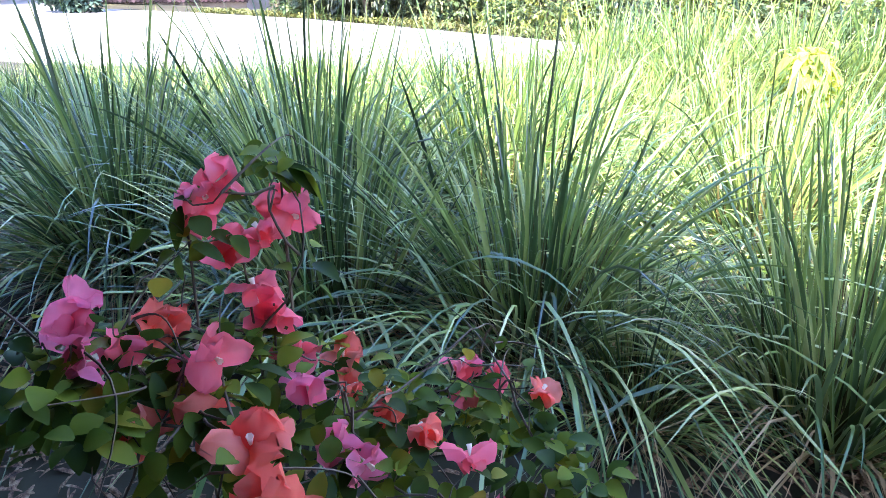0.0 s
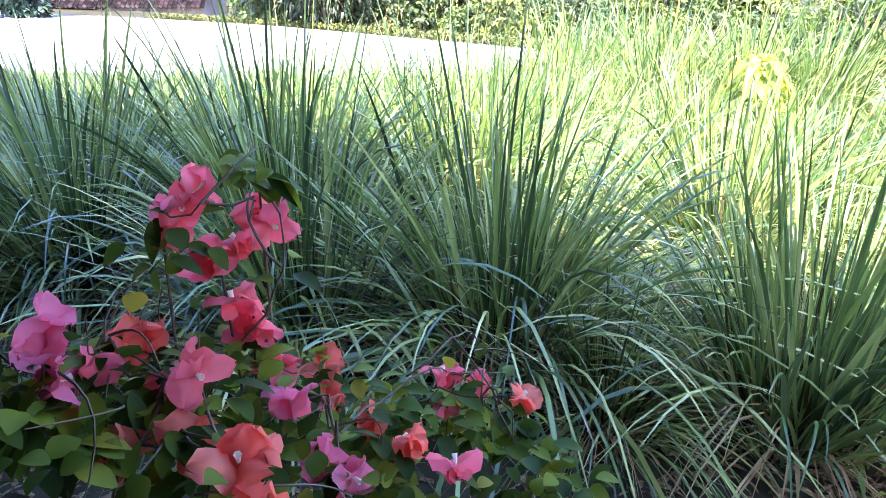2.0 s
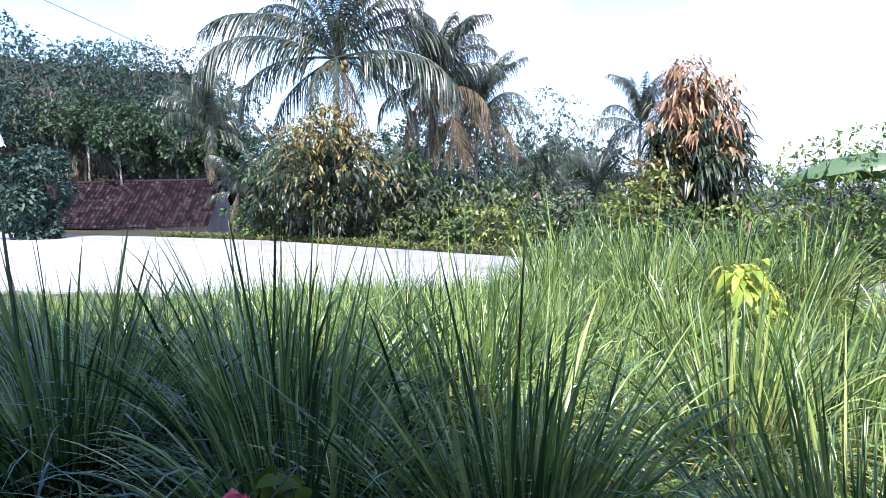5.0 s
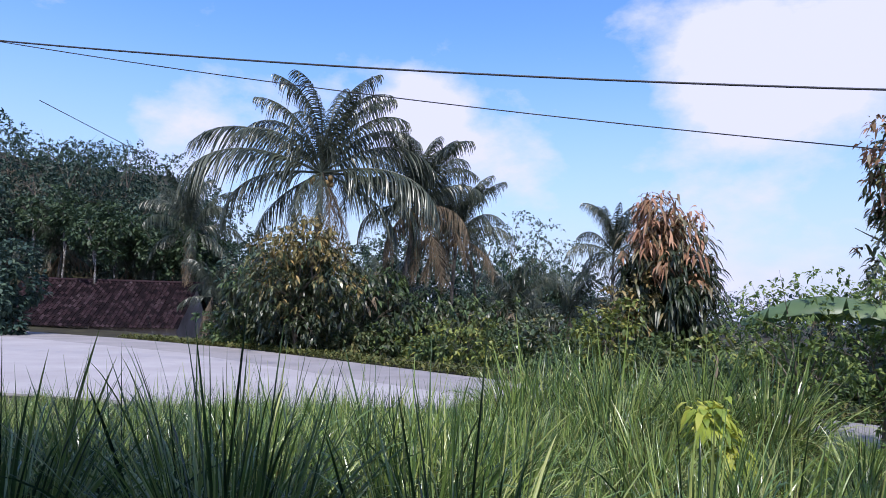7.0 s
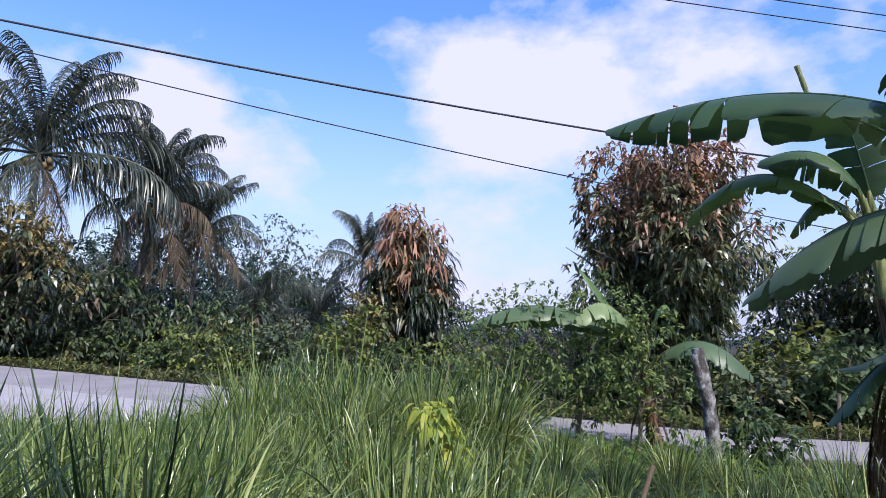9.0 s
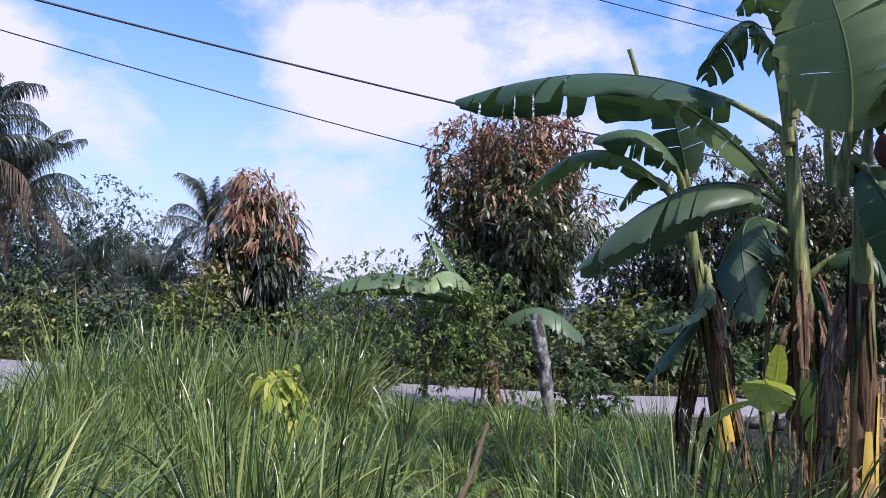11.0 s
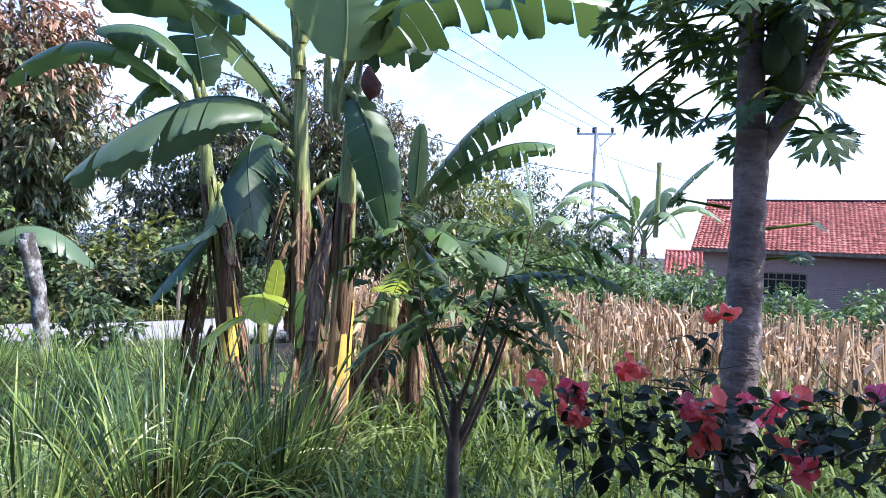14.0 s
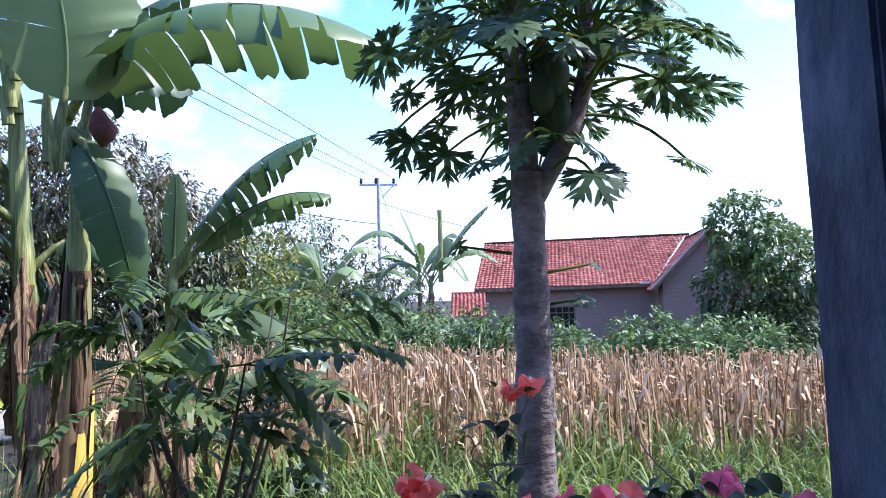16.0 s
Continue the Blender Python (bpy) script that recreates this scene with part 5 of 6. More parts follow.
part("dry_bract", Geo().tube(np.array([[-0.2, -0.38, 2.52], [-0.2, -0.385, 2.48], [-0.19, -0.39, 2.42], [-0.185, -0.39, 2.37], [-0.18, -0.38, 2.33]]), np.array([0.008, 0.033, 0.056, 0.046, 0.004]), 8, 0.12), M["bract_brown"], plant_c, "reddish brown dry bract")


# ---- papaya ----
def papaya_leaf(seed, size):
    """A hand of seven notched lobes, in the plane z = 0, with its stalk's end at the origin."""
    r = np.random.default_rng(seed)
    g = Geo()
    pos, way, ln, wd = [], [], [], []
    for k in range(7):
        a = (k - 3) * 0.72 + r.normal(0, 0.06)
        L = size * (1.0 - 0.09 * abs(k - 3)) * r.uniform(0.9, 1.1)
        d = np.array([math.cos(a), math.sin(a), 0])
        pos.append(d * 0), way.append(d), ln.append(L), wd.append(size * 0.085)
        for f, sg in ((0.38, 1), (0.42, -1), (0.6, 1), (0.64, -1)):
            b = a + sg * 0.62
            pos.append(d * L * f), way.append(np.array([math.cos(b), math.sin(b), 0])), ln.append(L * (0.5 - 0.25 * (f > 0.5))), wd.append(size * 0.06)
    pos, way = np.array(pos), np.array(way)
    n = len(pos)
    s = np.linspace(0, 1, 5)[None, :, None]
    c = pos[:, None] + way[:, None] * s * np.array(ln)[:, None, None]
    side = np.stack([-way[:, 1], way[:, 0], 0 * way[:, 0]], -1)[:, None]
    w = side * np.array(wd)[:, None, None] * (np.sin(np.pi * np.clip(s * 0.8 + 0.2, 0, 1)) ** 0.7)
    g.strips(c, w)
    v = g.v[-1]
    rr = np.hypot(v[:, 0], v[:, 1]) / size
    v[:, 2] = -0.22 * size * rr ** 2 + 0.03 * size * np.sin(v[:, 0] * 17 / size + seed) * rr
    return g


M["papaya_fruit"] = solid_mat("unripe_papaya", [(0.2, (0.02, 0.035, 0.015)), (0.8, (0.05, 0.08, 0.03))], 0.5, 8, 0.1)


def papaya():
    base = np.array([2.96, 0.69, float(height(2.96, 0.69))])
    t = thing("papaya_tree", "papaya tree with a grey scarred trunk and lobed leaves", "papaya tree", tuple(base))
    g = Geo()
    z = np.linspace(-0.05, 2.0, 40)
    ring = 1 + 0.045 * np.sin(z * 42) + 0.03 * np.sin(z * 17 + 1)
    g.tube(np.stack([0.015 * np.sin(z * 1.7), -0.012 * z, z], -1), (0.083 - 0.011 * z) * ring, 14, 0.012)
    part("trunk", g, M["papaya_bark"], t, "grey trunk with leaf scars")
    tops = []
    for nm, e, r0 in (("stem", (0.0, 0.02, 3.0), 0.058), ("side_stem", (0.10, -0.26, 2.75), 0.042)):
        s = np.linspace(0, 1, 16)
        p = np.array([0.0, -0.02, 1.86]) + (np.array(e) - np.array([0, -0.02, 1.86])) * s[:, None] + np.stack([0 * s, -0.1 * np.sin(np.pi * s) * (nm == "side_stem"), 0 * s], -1)
        part(nm, Geo().tube(p, r0 * (1 - 0.35 * s) * (1 + 0.05 * np.sin(s * 40)), 11, 0.015), M["papaya_bark"], t)
        tops.append(p)
    r = np.random.default_rng(3)
    kinds = [papaya_leaf(60 + i, sz).mesh("leaf", M["papaya"]) for i, sz in enumerate((0.165, 0.14, 0.18, 0.12))]
    k = 0
    for p, n in ((tops[0], 62), (tops[1], 44)):
        for i in range(n):
            u = i / n
            st = p[int(6 + 9 * u)] if i > 2 else p[2 + i]
            a = k * 2.399 + r.normal(0, 0.2)
            L = r.uniform(0.34, 0.62) * (1 - 0.2 * u) * (0.45 if i < 3 else 1.0)
            rise = -0.12 + 1.0 * u ** 1.3 + r.normal(0, 0.12)
            d = np.array([math.cos(a), math.sin(a), rise])
            q = np.linspace(0, 1, 7)[:, None]
            line = st + unit(d) * L * q + UP * (0.1 * np.sin(q * np.pi * 0.8) - 0.06 * q)
            lf = part("leaf", kinds[k % 4], None, t)
            lf.matrix_basis = pose(*line[-1], 0, 0, math.degrees(a) + r.normal(0, 15)) @ pose(0, 0, 0, r.normal(0, 22), r.uniform(5, 50), 0)
            part("leaf_stalk", Geo().tube(line, 0.007 * (1.2 - 0.5 * q[:, 0]), 5), M["boug_leaf"], t)
            k += 1
    for off, a, ln in (((0.05, -0.05, 1.62), -50, 0.25), ((0.0, 0.05, 1.7), 120, 0.2), ((0.03, -0.06, 1.5), -95, 0.14)):
        q = np.linspace(0, 1, 5)[:, None]
        d = np.array([math.cos(radians(a)), math.sin(radians(a)), 0.15])
        line = np.array(off) + d * ln * q
        lf = part("leaf", kinds[3], None, t)
        lf.matrix_basis = pose(*line[-1], 0, 0, a) @ pose(0, 0, 0, 30, 25, 0) @ Matrix.Scale(0.6, 4)
        part("leaf_stalk", Geo().tube(line, 0.006 * (1.2 - 0.5 * q[:, 0]), 5), M["boug_leaf"], t)
    for i in range(5):
        q = np.linspace(0.03, np.pi - 0.03, 8)
        fr = part("fruit", Geo().tube(np.stack([0 * q, 0 * q, -np.cos(q) * 0.09], -1), np.sin(q) * 0.055, 9), M["papaya_fruit"], t, "dark green unripe papaya")
        fr.matrix_basis = pose(0.04 * math.cos(i * 1.3), -0.1 - 0.05 * (i % 2), 2.15 + 0.07 * i)


papaya()

# ---- bougainvillea ----
M["twig"] = solid_mat("twig_bark", [(0.2, (0.05, 0.036, 0.024)), (0.6, (0.13, 0.1, 0.07)), (0.9, (0.24, 0.2, 0.15))], 0.9, 12, 0.3)
# Darker copy of the bougainvillea leaf, with the porch's shade in its colour.
M["boug_leaf_shade"] = leaf_mat("bougainvillea_shade_leaf", [(0.1, (0.012, 0.02, 0.012)), (0.5, (0.025, 0.04, 0.016)), (0.9, (0.06, 0.08, 0.025))], 0.55, 0.2, 14.0, 0.3)
def bougainvillea(name_label, base, flowers, sprays, seed, n_leaf, leaf=0.055, leaf_mat_name="boug_leaf", bract=0.046):
    """flowers: place, size, colour. sprays: centres of the leafy parts, with radii."""
    r = np.random.default_rng(seed)
    base = np.array([*base, float(height(*base))])
    t = thing("bougainvillea", name_label, "flowering shrub", tuple(base))
    global rg
    keep, rg = rg, r
    g = Geo()
    hub = np.array([0, 0, 0.1])
    ends = [np.array(f[0]) - base for f in flowers] + [np.array(s[0]) - base for s in sprays]
    q = np.linspace(0, 1, 9)[:, None]
    canes = []
    for e in ends:
        # each cane leaves the nearest older one, or the foot
        if len(canes) > 4:
            start = min((c[int(r.integers(2, 6))] for c in canes), key=lambda p: np.linalg.norm(p - e))
            thick = 0.0017
        else:
            start, thick = hub, 0.004
        m = start + (e - start) * np.array([0.62, 0.62, 0.3]) + r.normal(0, 0.05, 3)
        line = start * (1 - q) ** 2 + 2 * m * q * (1 - q) + e * q ** 2 + r.normal(0, 0.004, (9, 3))
        canes.append(line)
        g.tube(line, thick * (1.05 - 0.72 * q[:, 0]), 6)
        for j in range(1):
            k = r.integers(2, 8)
            tip = line[k] + unit(r.normal(size=3) * np.array([1, 1, 0.5])) * r.uniform(0.06, 0.22)
            bend = r.normal(0, 0.02, 3)
            g.tube(line[k] + (tip - line[k]) * q + bend * np.sin(q * 3.1), 0.0015 * (1.1 - 0.7 * q[:, 0]), 4)
    s = np.linspace(0, 1, 5)[:, None]
    g.tube(hub * s, 0.018 * (1.2 - 0.3 * s[:, 0]), 7, 0.05)
    part("stems", g, M["twig"], t, "brown woody stems with thin twigs").name = "stem"
    lg = Geo()
    pos, way = [], []
    for (c, rad), share in zip(sprays, np.array([s[1][0] * s[1][1] for s in sprays]) / sum(s[1][0] * s[1][1] for s in sprays)):
        m = int(n_leaf * share)
        d = ball(m)
        pos.append(np.array(c) - base + d * np.array(rad) * (r.uniform(0.2, 1, m) ** 0.5)[:, None])
        way.append(unit(d * 0.5 + r.normal(size=(m, 3)) * np.array([0.8, 0.8, 0.35]) + np.array([0, 0, 0.0])))
    for f in flowers:
        m = 3
        d = ball(m)
        pos.append(np.array(f[0]) - base + d * 0.045 - UP * 0.03)
        way.append(unit(d + np.array([0, 0, -0.2])))
    pos, way = np.concatenate(pos), np.concatenate(way)
    leaves(lg, pos, way, leaf * r.uniform(0.6, 1.25, len(pos)), leaf * 0.34 * r.uniform(0.8, 1.1, len(pos)), 0.35, 7, 0.3, 0.35, 0.85)
    tagged(part("foliage", lg, M[leaf_mat_name], t, "pointed green leaves"), kind="stuff")
    for p, size, mat in flowers:
        c0 = np.array(p) - base
        m = max(1, int(size / bract * 1.15 + 0.4))
        for k in range(m):
            fg, wg = Geo(), Geo()
            c = c0 + r.normal(0, 1, 3) * size * 0.2 - np.array([0, 0, 0.008])
            ax = unit(r.normal(size=3) * 0.8 + np.array([0, -0.3, 0.25]))
            sx = unit(np.cross(ax, r.normal(size=3)))
            sy = np.cross(ax, sx)
            for j in range(3):
                a = j * 2.094 + r.normal(0, 0.2)
                rad = math.cos(a) * sx + math.sin(a) * sy
                opening = r.uniform(0.22, 0.7)
                d = unit(ax * (1 - opening * 0.6) + rad * opening)
                L = bract * r.uniform(0.8, 1.15)
                q = np.linspace(0, 1, 8)[:, None, None]
                v = np.linspace(-1, 1, 7)[None, :, None]
                side = unit(np.cross(d, rad + 1e-3))
                nrm = np.cross(side, d)
                prof = np.interp(q, [0, 0.12, 0.35, 0.6, 0.85, 1.0], [0.4, 0.85, 1.0, 0.98, 0.75, 0.16])
                wv = bract * 0.58 * r.uniform(0.85, 1.1)
                cup = nrm * (0.010 * v ** 2 * prof + bract * (0.12 * np.sin(q * 9 + v * 4 + k) * np.abs(v) + 0.1 * np.sin(v * 7 + j * 2 + q * 5) * q) - 0.010 * np.sin(q * 3))
                sheet_ = c + d * L * q + side * wv * prof * v + cup + rad * 0.01 * q ** 2 + r.normal(0, 0.0007, (8, 7, 3))
                fg.grid(sheet_[None])
            wg.tube(c + ax * np.linspace(0.0, 0.03, 4)[:, None], np.array([0.0012, 0.0012, 0.002, 0.0035]), 6)
            f = part("flower", fg, M[mat], t, {"bract_pink": "pink papery bracts", "bract_coral": "coral red papery bracts", "bract_mauve": "mauve papery bracts"}[mat])
            tagged(part("floret", wg, M["floret"], f, "tiny cream florets"), kind="stuff")
    rg = keep
    return t


P, C, V = "bract_pink", "bract_coral", "bract_mauve"
spray = lambda p, r: (p, (r, r, r * 0.72))
UPPER = [((-0.86, 0.61, 1.20), 0.084, P), ((-0.80, 0.69, 1.19), 0.069, P), ((-0.80, 0.69, 1.12), 0.037, P), ((-0.82, 0.64, 1.11), 0.063, P), ((-0.80, 0.65, 1.06), 0.085, P),
               ((-0.78, 0.67, 1.02), 0.031, P), ((-0.87, 0.49, 1.12), 0.044, V), ((-0.90, 0.48, 1.10), 0.028, V), ((-0.90, 0.56, 1.07), 0.047, C), ((-0.88, 0.51, 1.06), 0.077, P),
               ((-0.81, 0.55, 1.05), 0.072, P), ((-0.85, 0.57, 1.06), 0.040, C), ((-0.90, 0.45, 1.07), 0.045, V), ((-0.75, 0.71, 0.96), 0.044, C)]
LOWER = [((-0.70, 0.69, 0.94), 0.053, C), ((-0.84, 0.45, 1.02), 0.049, C), ((-0.70, 0.60, 0.97), 0.058, V), ((-0.67, 0.61, 0.93), 0.046, V), ((-0.78, 0.51, 1.01), 0.027, C),
               ((-0.67, 0.45, 1.04), 0.066, C), ((-0.65, 0.43, 1.02), 0.056, C), ((-0.72, 0.39, 1.01), 0.045, C), ((-0.63, 0.87, 0.88), 0.071, P), ((-0.61, 0.90, 0.88), 0.042, P),
               ((-0.56, 0.90, 0.86), 0.041, C), ((-0.62, 0.68, 0.90), 0.070, C), ((-0.57, 0.66, 0.87), 0.049, P), ((-0.51, 0.65, 0.86), 0.058, V)]
bougainvillea("bougainvillea with pink, coral and mauve bracts in shade", (-0.86, 0.62), UPPER + LOWER,
              [spray(p, r) for p, r in (((-0.93, 0.46, 1.04), 0.063), ((-0.89, 0.52, 1.02), 0.068), ((-0.82, 0.60, 1.00), 0.068), ((-0.77, 0.67, 0.95), 0.065), ((-0.70, 0.72, 0.90), 0.067),
               ((-0.63, 0.78, 0.87), 0.062), ((-0.81, 0.50, 0.99), 0.060), ((-0.71, 0.58, 0.92), 0.060), ((-0.86, 0.43, 1.02), 0.049), ((-0.60, 0.87, 0.83), 0.051),
               ((-0.50, 0.77, 0.84), 0.061), ((-0.44, 0.77, 0.82), 0.038), ((-0.65, 0.64, 0.88), 0.049), ((-0.81, 0.69, 1.22), 0.026), ((-0.79, 0.70, 1.21), 0.020),
               ((-0.86, 0.60, 1.14), 0.026), ((-0.86, 0.60, 1.19), 0.016), ((-0.72, 0.47, 1.01), 0.034))], 61, 760, 0.035, bract=0.036)
bougainvillea("bougainvillea with red-pink bracts, its leaves coloured dark as in shade", (1.3, 0.42),
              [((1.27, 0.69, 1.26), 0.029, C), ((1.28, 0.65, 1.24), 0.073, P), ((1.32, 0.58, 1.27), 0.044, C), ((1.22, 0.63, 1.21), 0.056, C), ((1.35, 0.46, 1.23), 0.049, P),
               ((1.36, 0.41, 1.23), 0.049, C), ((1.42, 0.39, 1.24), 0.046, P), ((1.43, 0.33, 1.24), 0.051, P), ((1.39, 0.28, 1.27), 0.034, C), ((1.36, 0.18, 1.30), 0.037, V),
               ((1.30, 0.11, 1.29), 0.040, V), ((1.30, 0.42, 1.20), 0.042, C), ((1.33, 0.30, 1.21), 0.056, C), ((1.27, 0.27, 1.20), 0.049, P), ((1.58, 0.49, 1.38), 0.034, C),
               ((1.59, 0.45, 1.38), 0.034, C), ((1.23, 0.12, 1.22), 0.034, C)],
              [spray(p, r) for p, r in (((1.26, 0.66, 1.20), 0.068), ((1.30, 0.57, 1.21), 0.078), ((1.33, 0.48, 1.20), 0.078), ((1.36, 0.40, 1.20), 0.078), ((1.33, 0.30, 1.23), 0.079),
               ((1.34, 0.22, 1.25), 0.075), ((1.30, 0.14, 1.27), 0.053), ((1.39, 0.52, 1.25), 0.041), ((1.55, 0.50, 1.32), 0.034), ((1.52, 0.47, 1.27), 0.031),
               ((1.35, 0.20, 1.29), 0.033), ((1.24, 0.57, 1.17), 0.084), ((1.29, 0.41, 1.16), 0.103), ((1.28, 0.22, 1.20), 0.098))], 62, 430, 0.033, "boug_leaf_shade", 0.03)


# ---- sapling with feathery leaves ----
M["sapling_leaf"] = leaf_mat("sapling_leaf", [(0.1, (0.025, 0.05, 0.018)), (0.5, (0.06, 0.105, 0.03)), (0.9, (0.16, 0.21, 0.055))], 0.5, 0.25, 2.0, 0.35)


def sapling(at, tall, seed, fork=0.62, label="slender sapling with feathery compound leaves", spread=0.55, n=9, r0=0.036):
    r = np.random.default_rng(seed)
    base = np.array([*at, float(height(*at))])
    t = thing("sapling", label, "sapling", tuple(base))
    g = Geo()
    q = np.linspace(0, 1, 8)[:, None]
    top = np.array([0.02, 0.03, fork])
    g.tube(top * q + np.stack([0.015 * np.sin(q[:, 0] * 6), 0 * q[:, 0], 0 * q[:, 0]], -1), r0 * (1.15 - 0.3 * q[:, 0]), 8, 0.04)
    lg = Geo()
    for k in range(n):
        a = k * 2.4 + r.normal(0, 0.3)
        e = np.array([math.cos(a) * spread * r.uniform(0.4, 1.1), math.sin(a) * spread * r.uniform(0.4, 1.1), tall * r.uniform(0.78, 0.98)])
        st = top * r.uniform(0.82, 1.0)
        m = st + (e - st) * 0.5 + np.array([math.cos(a), math.sin(a), -0.3]) * 0.05
        line = st * (1 - q) ** 2 + 2 * m * q * (1 - q) + e * q ** 2
        part("branch", Geo().tube(line, r0 * 0.4 * (1.05 - 0.8 * q[:, 0]), 6, 0.03), M["twig"], t)
        for j in range(6):
            p0 = line[int(r.integers(5, 8))]
            b = r.uniform(0, 6.28)
            d = unit(np.array([math.cos(b), math.sin(b), r.uniform(-0.1, 0.6)]))
            L = r.uniform(0.15, 0.28)
            rach = p0 + d * L * q - UP * r.uniform(0.1, 0.9) * q ** 2 * L
            lg.tube(rach, 0.002 * (1.1 - 0.7 * q[:, 0]), 4)
            m_ = 15
            k_ = np.repeat(np.linspace(0.15, 1, m_), 2)
            pp = np.stack([np.interp(k_, q[:, 0], rach[:, i]) for i in range(3)], -1)
            sd = unit(np.cross(d, UP + r.normal(0, 0.5, 3))) * np.tile([1, -1], m_)[:, None]
            leaves(lg, pp, unit(sd + d * 0.35 + r.normal(0, 0.2, (2 * m_, 3))), 0.05 * r.uniform(0.75, 1.15), 0.0095, 0.4, 4, 0, 0.2, 0.6)
    part("trunk", g, M["twig"], t, "thin brown forked trunk")
    tagged(part("foliage", lg, M["sapling_leaf"], t, "rows of small feathery leaflets"), kind="stuff")
    return t


sapling((1.78, 1.21), 1.7, 71, 1.03, spread=0.36, n=7, r0=0.021)


# ---- dry maize ----
def maize():
    r = np.random.default_rng(81)
    n = 2000
    rad, a = np.sqrt(r.uniform(5.3 ** 2, 12.0 ** 2, n)), np.radians(r.uniform(44, 106, n))
    x, y = rad * np.sin(a), rad * np.cos(a)
    ok = (0.95 * x + 0.3 * y > 5.3) & (y < 7.6)
    x, y = np.round(x[ok] / 0.45) * 0.45 + r.normal(0, 0.06, ok.sum()), y[ok]
    n = len(x)
    z = height(x, y)
    tall = r.uniform(0.72, 1.15, n)
    lean = r.normal(0, 0.045, (n, 2)) * np.where(r.uniform(size=n) < 0.12, 5, 1)[:, None]
    s = np.linspace(0, 1, 6)
    c = np.stack([x[:, None] + lean[:, :1] * s * tall[:, None], y[:, None] + lean[:, 1:] * s * tall[:, None], z[:, None] + s * tall[:, None] - 0.02], -1)
    g = Geo()
    for i in range(4):
        b = np.array([i, i + 1]) * np.pi / 2
        e = [np.array([math.cos(k), math.sin(k), 0]) * 0.0125 for k in b]
        taper = (1.1 - 0.55 * s)[None, :, None]
        g.grid(np.stack([c + e[0] * taper, c + e[1] * taper], 2))
    m = 6
    k = np.tile(np.linspace(0.5, 0.99, m), n)
    i = np.repeat(np.arange(n), m)
    pos = np.stack([np.array([np.interp(kk, s, [0, 0.2, 0.4, 0.6, 0.8, 1.0]) for kk in k])] * 3, -1)
    pos = c[i, 0] + (c[i, -1] - c[i, 0]) * k[:, None]
    b = r.uniform(0, 6.28, len(k))
    up = r.uniform(-0.6, 1.7, len(k))
    way = unit(np.stack([np.cos(b) * 0.45, np.sin(b) * 0.45, up], -1))
    q = np.linspace(0, 1, 6)[None, :, None]
    L = r.uniform(0.08, 0.26, len(k))[:, None, None]
    line = pos[:, None] + way[:, None] * q * L * (1 - 0.25 * q) - UP * L * r.uniform(0.1, 1.5, len(k))[:, None, None] * q ** 1.5
    line += r.normal(0, 0.008, line.shape)
    w = unit(np.cross(way, UP + r.normal(0, 0.5, way.shape)))[:, None] * r.uniform(0.007, 0.019, len(k))[:, None, None] * (np.sin(np.pi * np.clip(q * 0.9 + 0.08, 0, 1)) ** 0.6)
    g.strips(line, w)
    tagged(part("dry_maize", g, M["corn_dry"]), "field of dry straw-coloured standing maize stalks", "maize", kind="stuff")


maize()


M["field_grass"] = leaf_mat("field_grass", [(0.1, (0.035, 0.065, 0.014)), (0.5, (0.1, 0.15, 0.026)), (0.8, (0.19, 0.235, 0.045)), (0.97, (0.34, 0.31, 0.1))], 0.5, 0.25, 2.0, 0.3)
M["verge"] = leaf_mat("verge_grass", [(0.1, (0.032, 0.04, 0.015)), (0.5, (0.085, 0.1, 0.028)), (0.8, (0.18, 0.165, 0.055)), (0.97, (0.32, 0.25, 0.11))], 0.6, 0.2, 2.0, 0.2)


def weeds(name, label, mat, n, pick, size, seed, tall=0.6, width=0.1):
    r = np.random.default_rng(seed)
    x, y = pick(r, n)
    z = height(x, y)
    b = r.uniform(0, 6.28, n)
    way = unit(np.stack([np.cos(b), np.sin(b), r.uniform(0.2, 2.2, n) * tall * 1.6], -1))
    g = Geo()
    L = size * r.uniform(0.4, 1.4, n)
    s = np.linspace(0, 1, 4)[None, :, None]
    c = np.stack([x, y, z + r.uniform(-0.01, 0.25, n) * size * 1.5], -1)[:, None] + way[:, None] * s * L[:, None, None] - UP * 0.5 * L[:, None, None] * s ** 2
    w = unit(np.cross(way, UP))[:, None] * (L * width)[:, None, None] * (np.sin(np.pi * np.clip(s * 0.9 + 0.06, 0, 1)) ** 0.8)
    g.strips(c, w)
    return tagged(part(name, g, M[mat]), label, "weeds", kind="stuff")


def sector(r0, r1, a0, a1):
    def pick(r, n):
        rad, a = np.sqrt(r.uniform(r0 ** 2, r1 ** 2, n)), np.radians(r.uniform(a0, a1, n))
        return rad * np.sin(a), rad * np.cos(a)
    return pick


def plot(x0, x1, y0, y1):
    return lambda r, n: (r.uniform(x0, x1, n), r.uniform(y0, y1, n))


def verge(r, n):
    k = r.uniform(0, 1, n)
    x = -24 + 42 * k
    far = np.interp(x, [-24, -15, -5, 1.2, 2.6, 6.2, 10.5, 13, 20], [25.6, 22.4, 16.7, 13.2, 12.5, 10.6, 9.9, 10.1, 11.2])
    return x, far + 0.1 + np.abs(r.normal(0, 0.9, n))


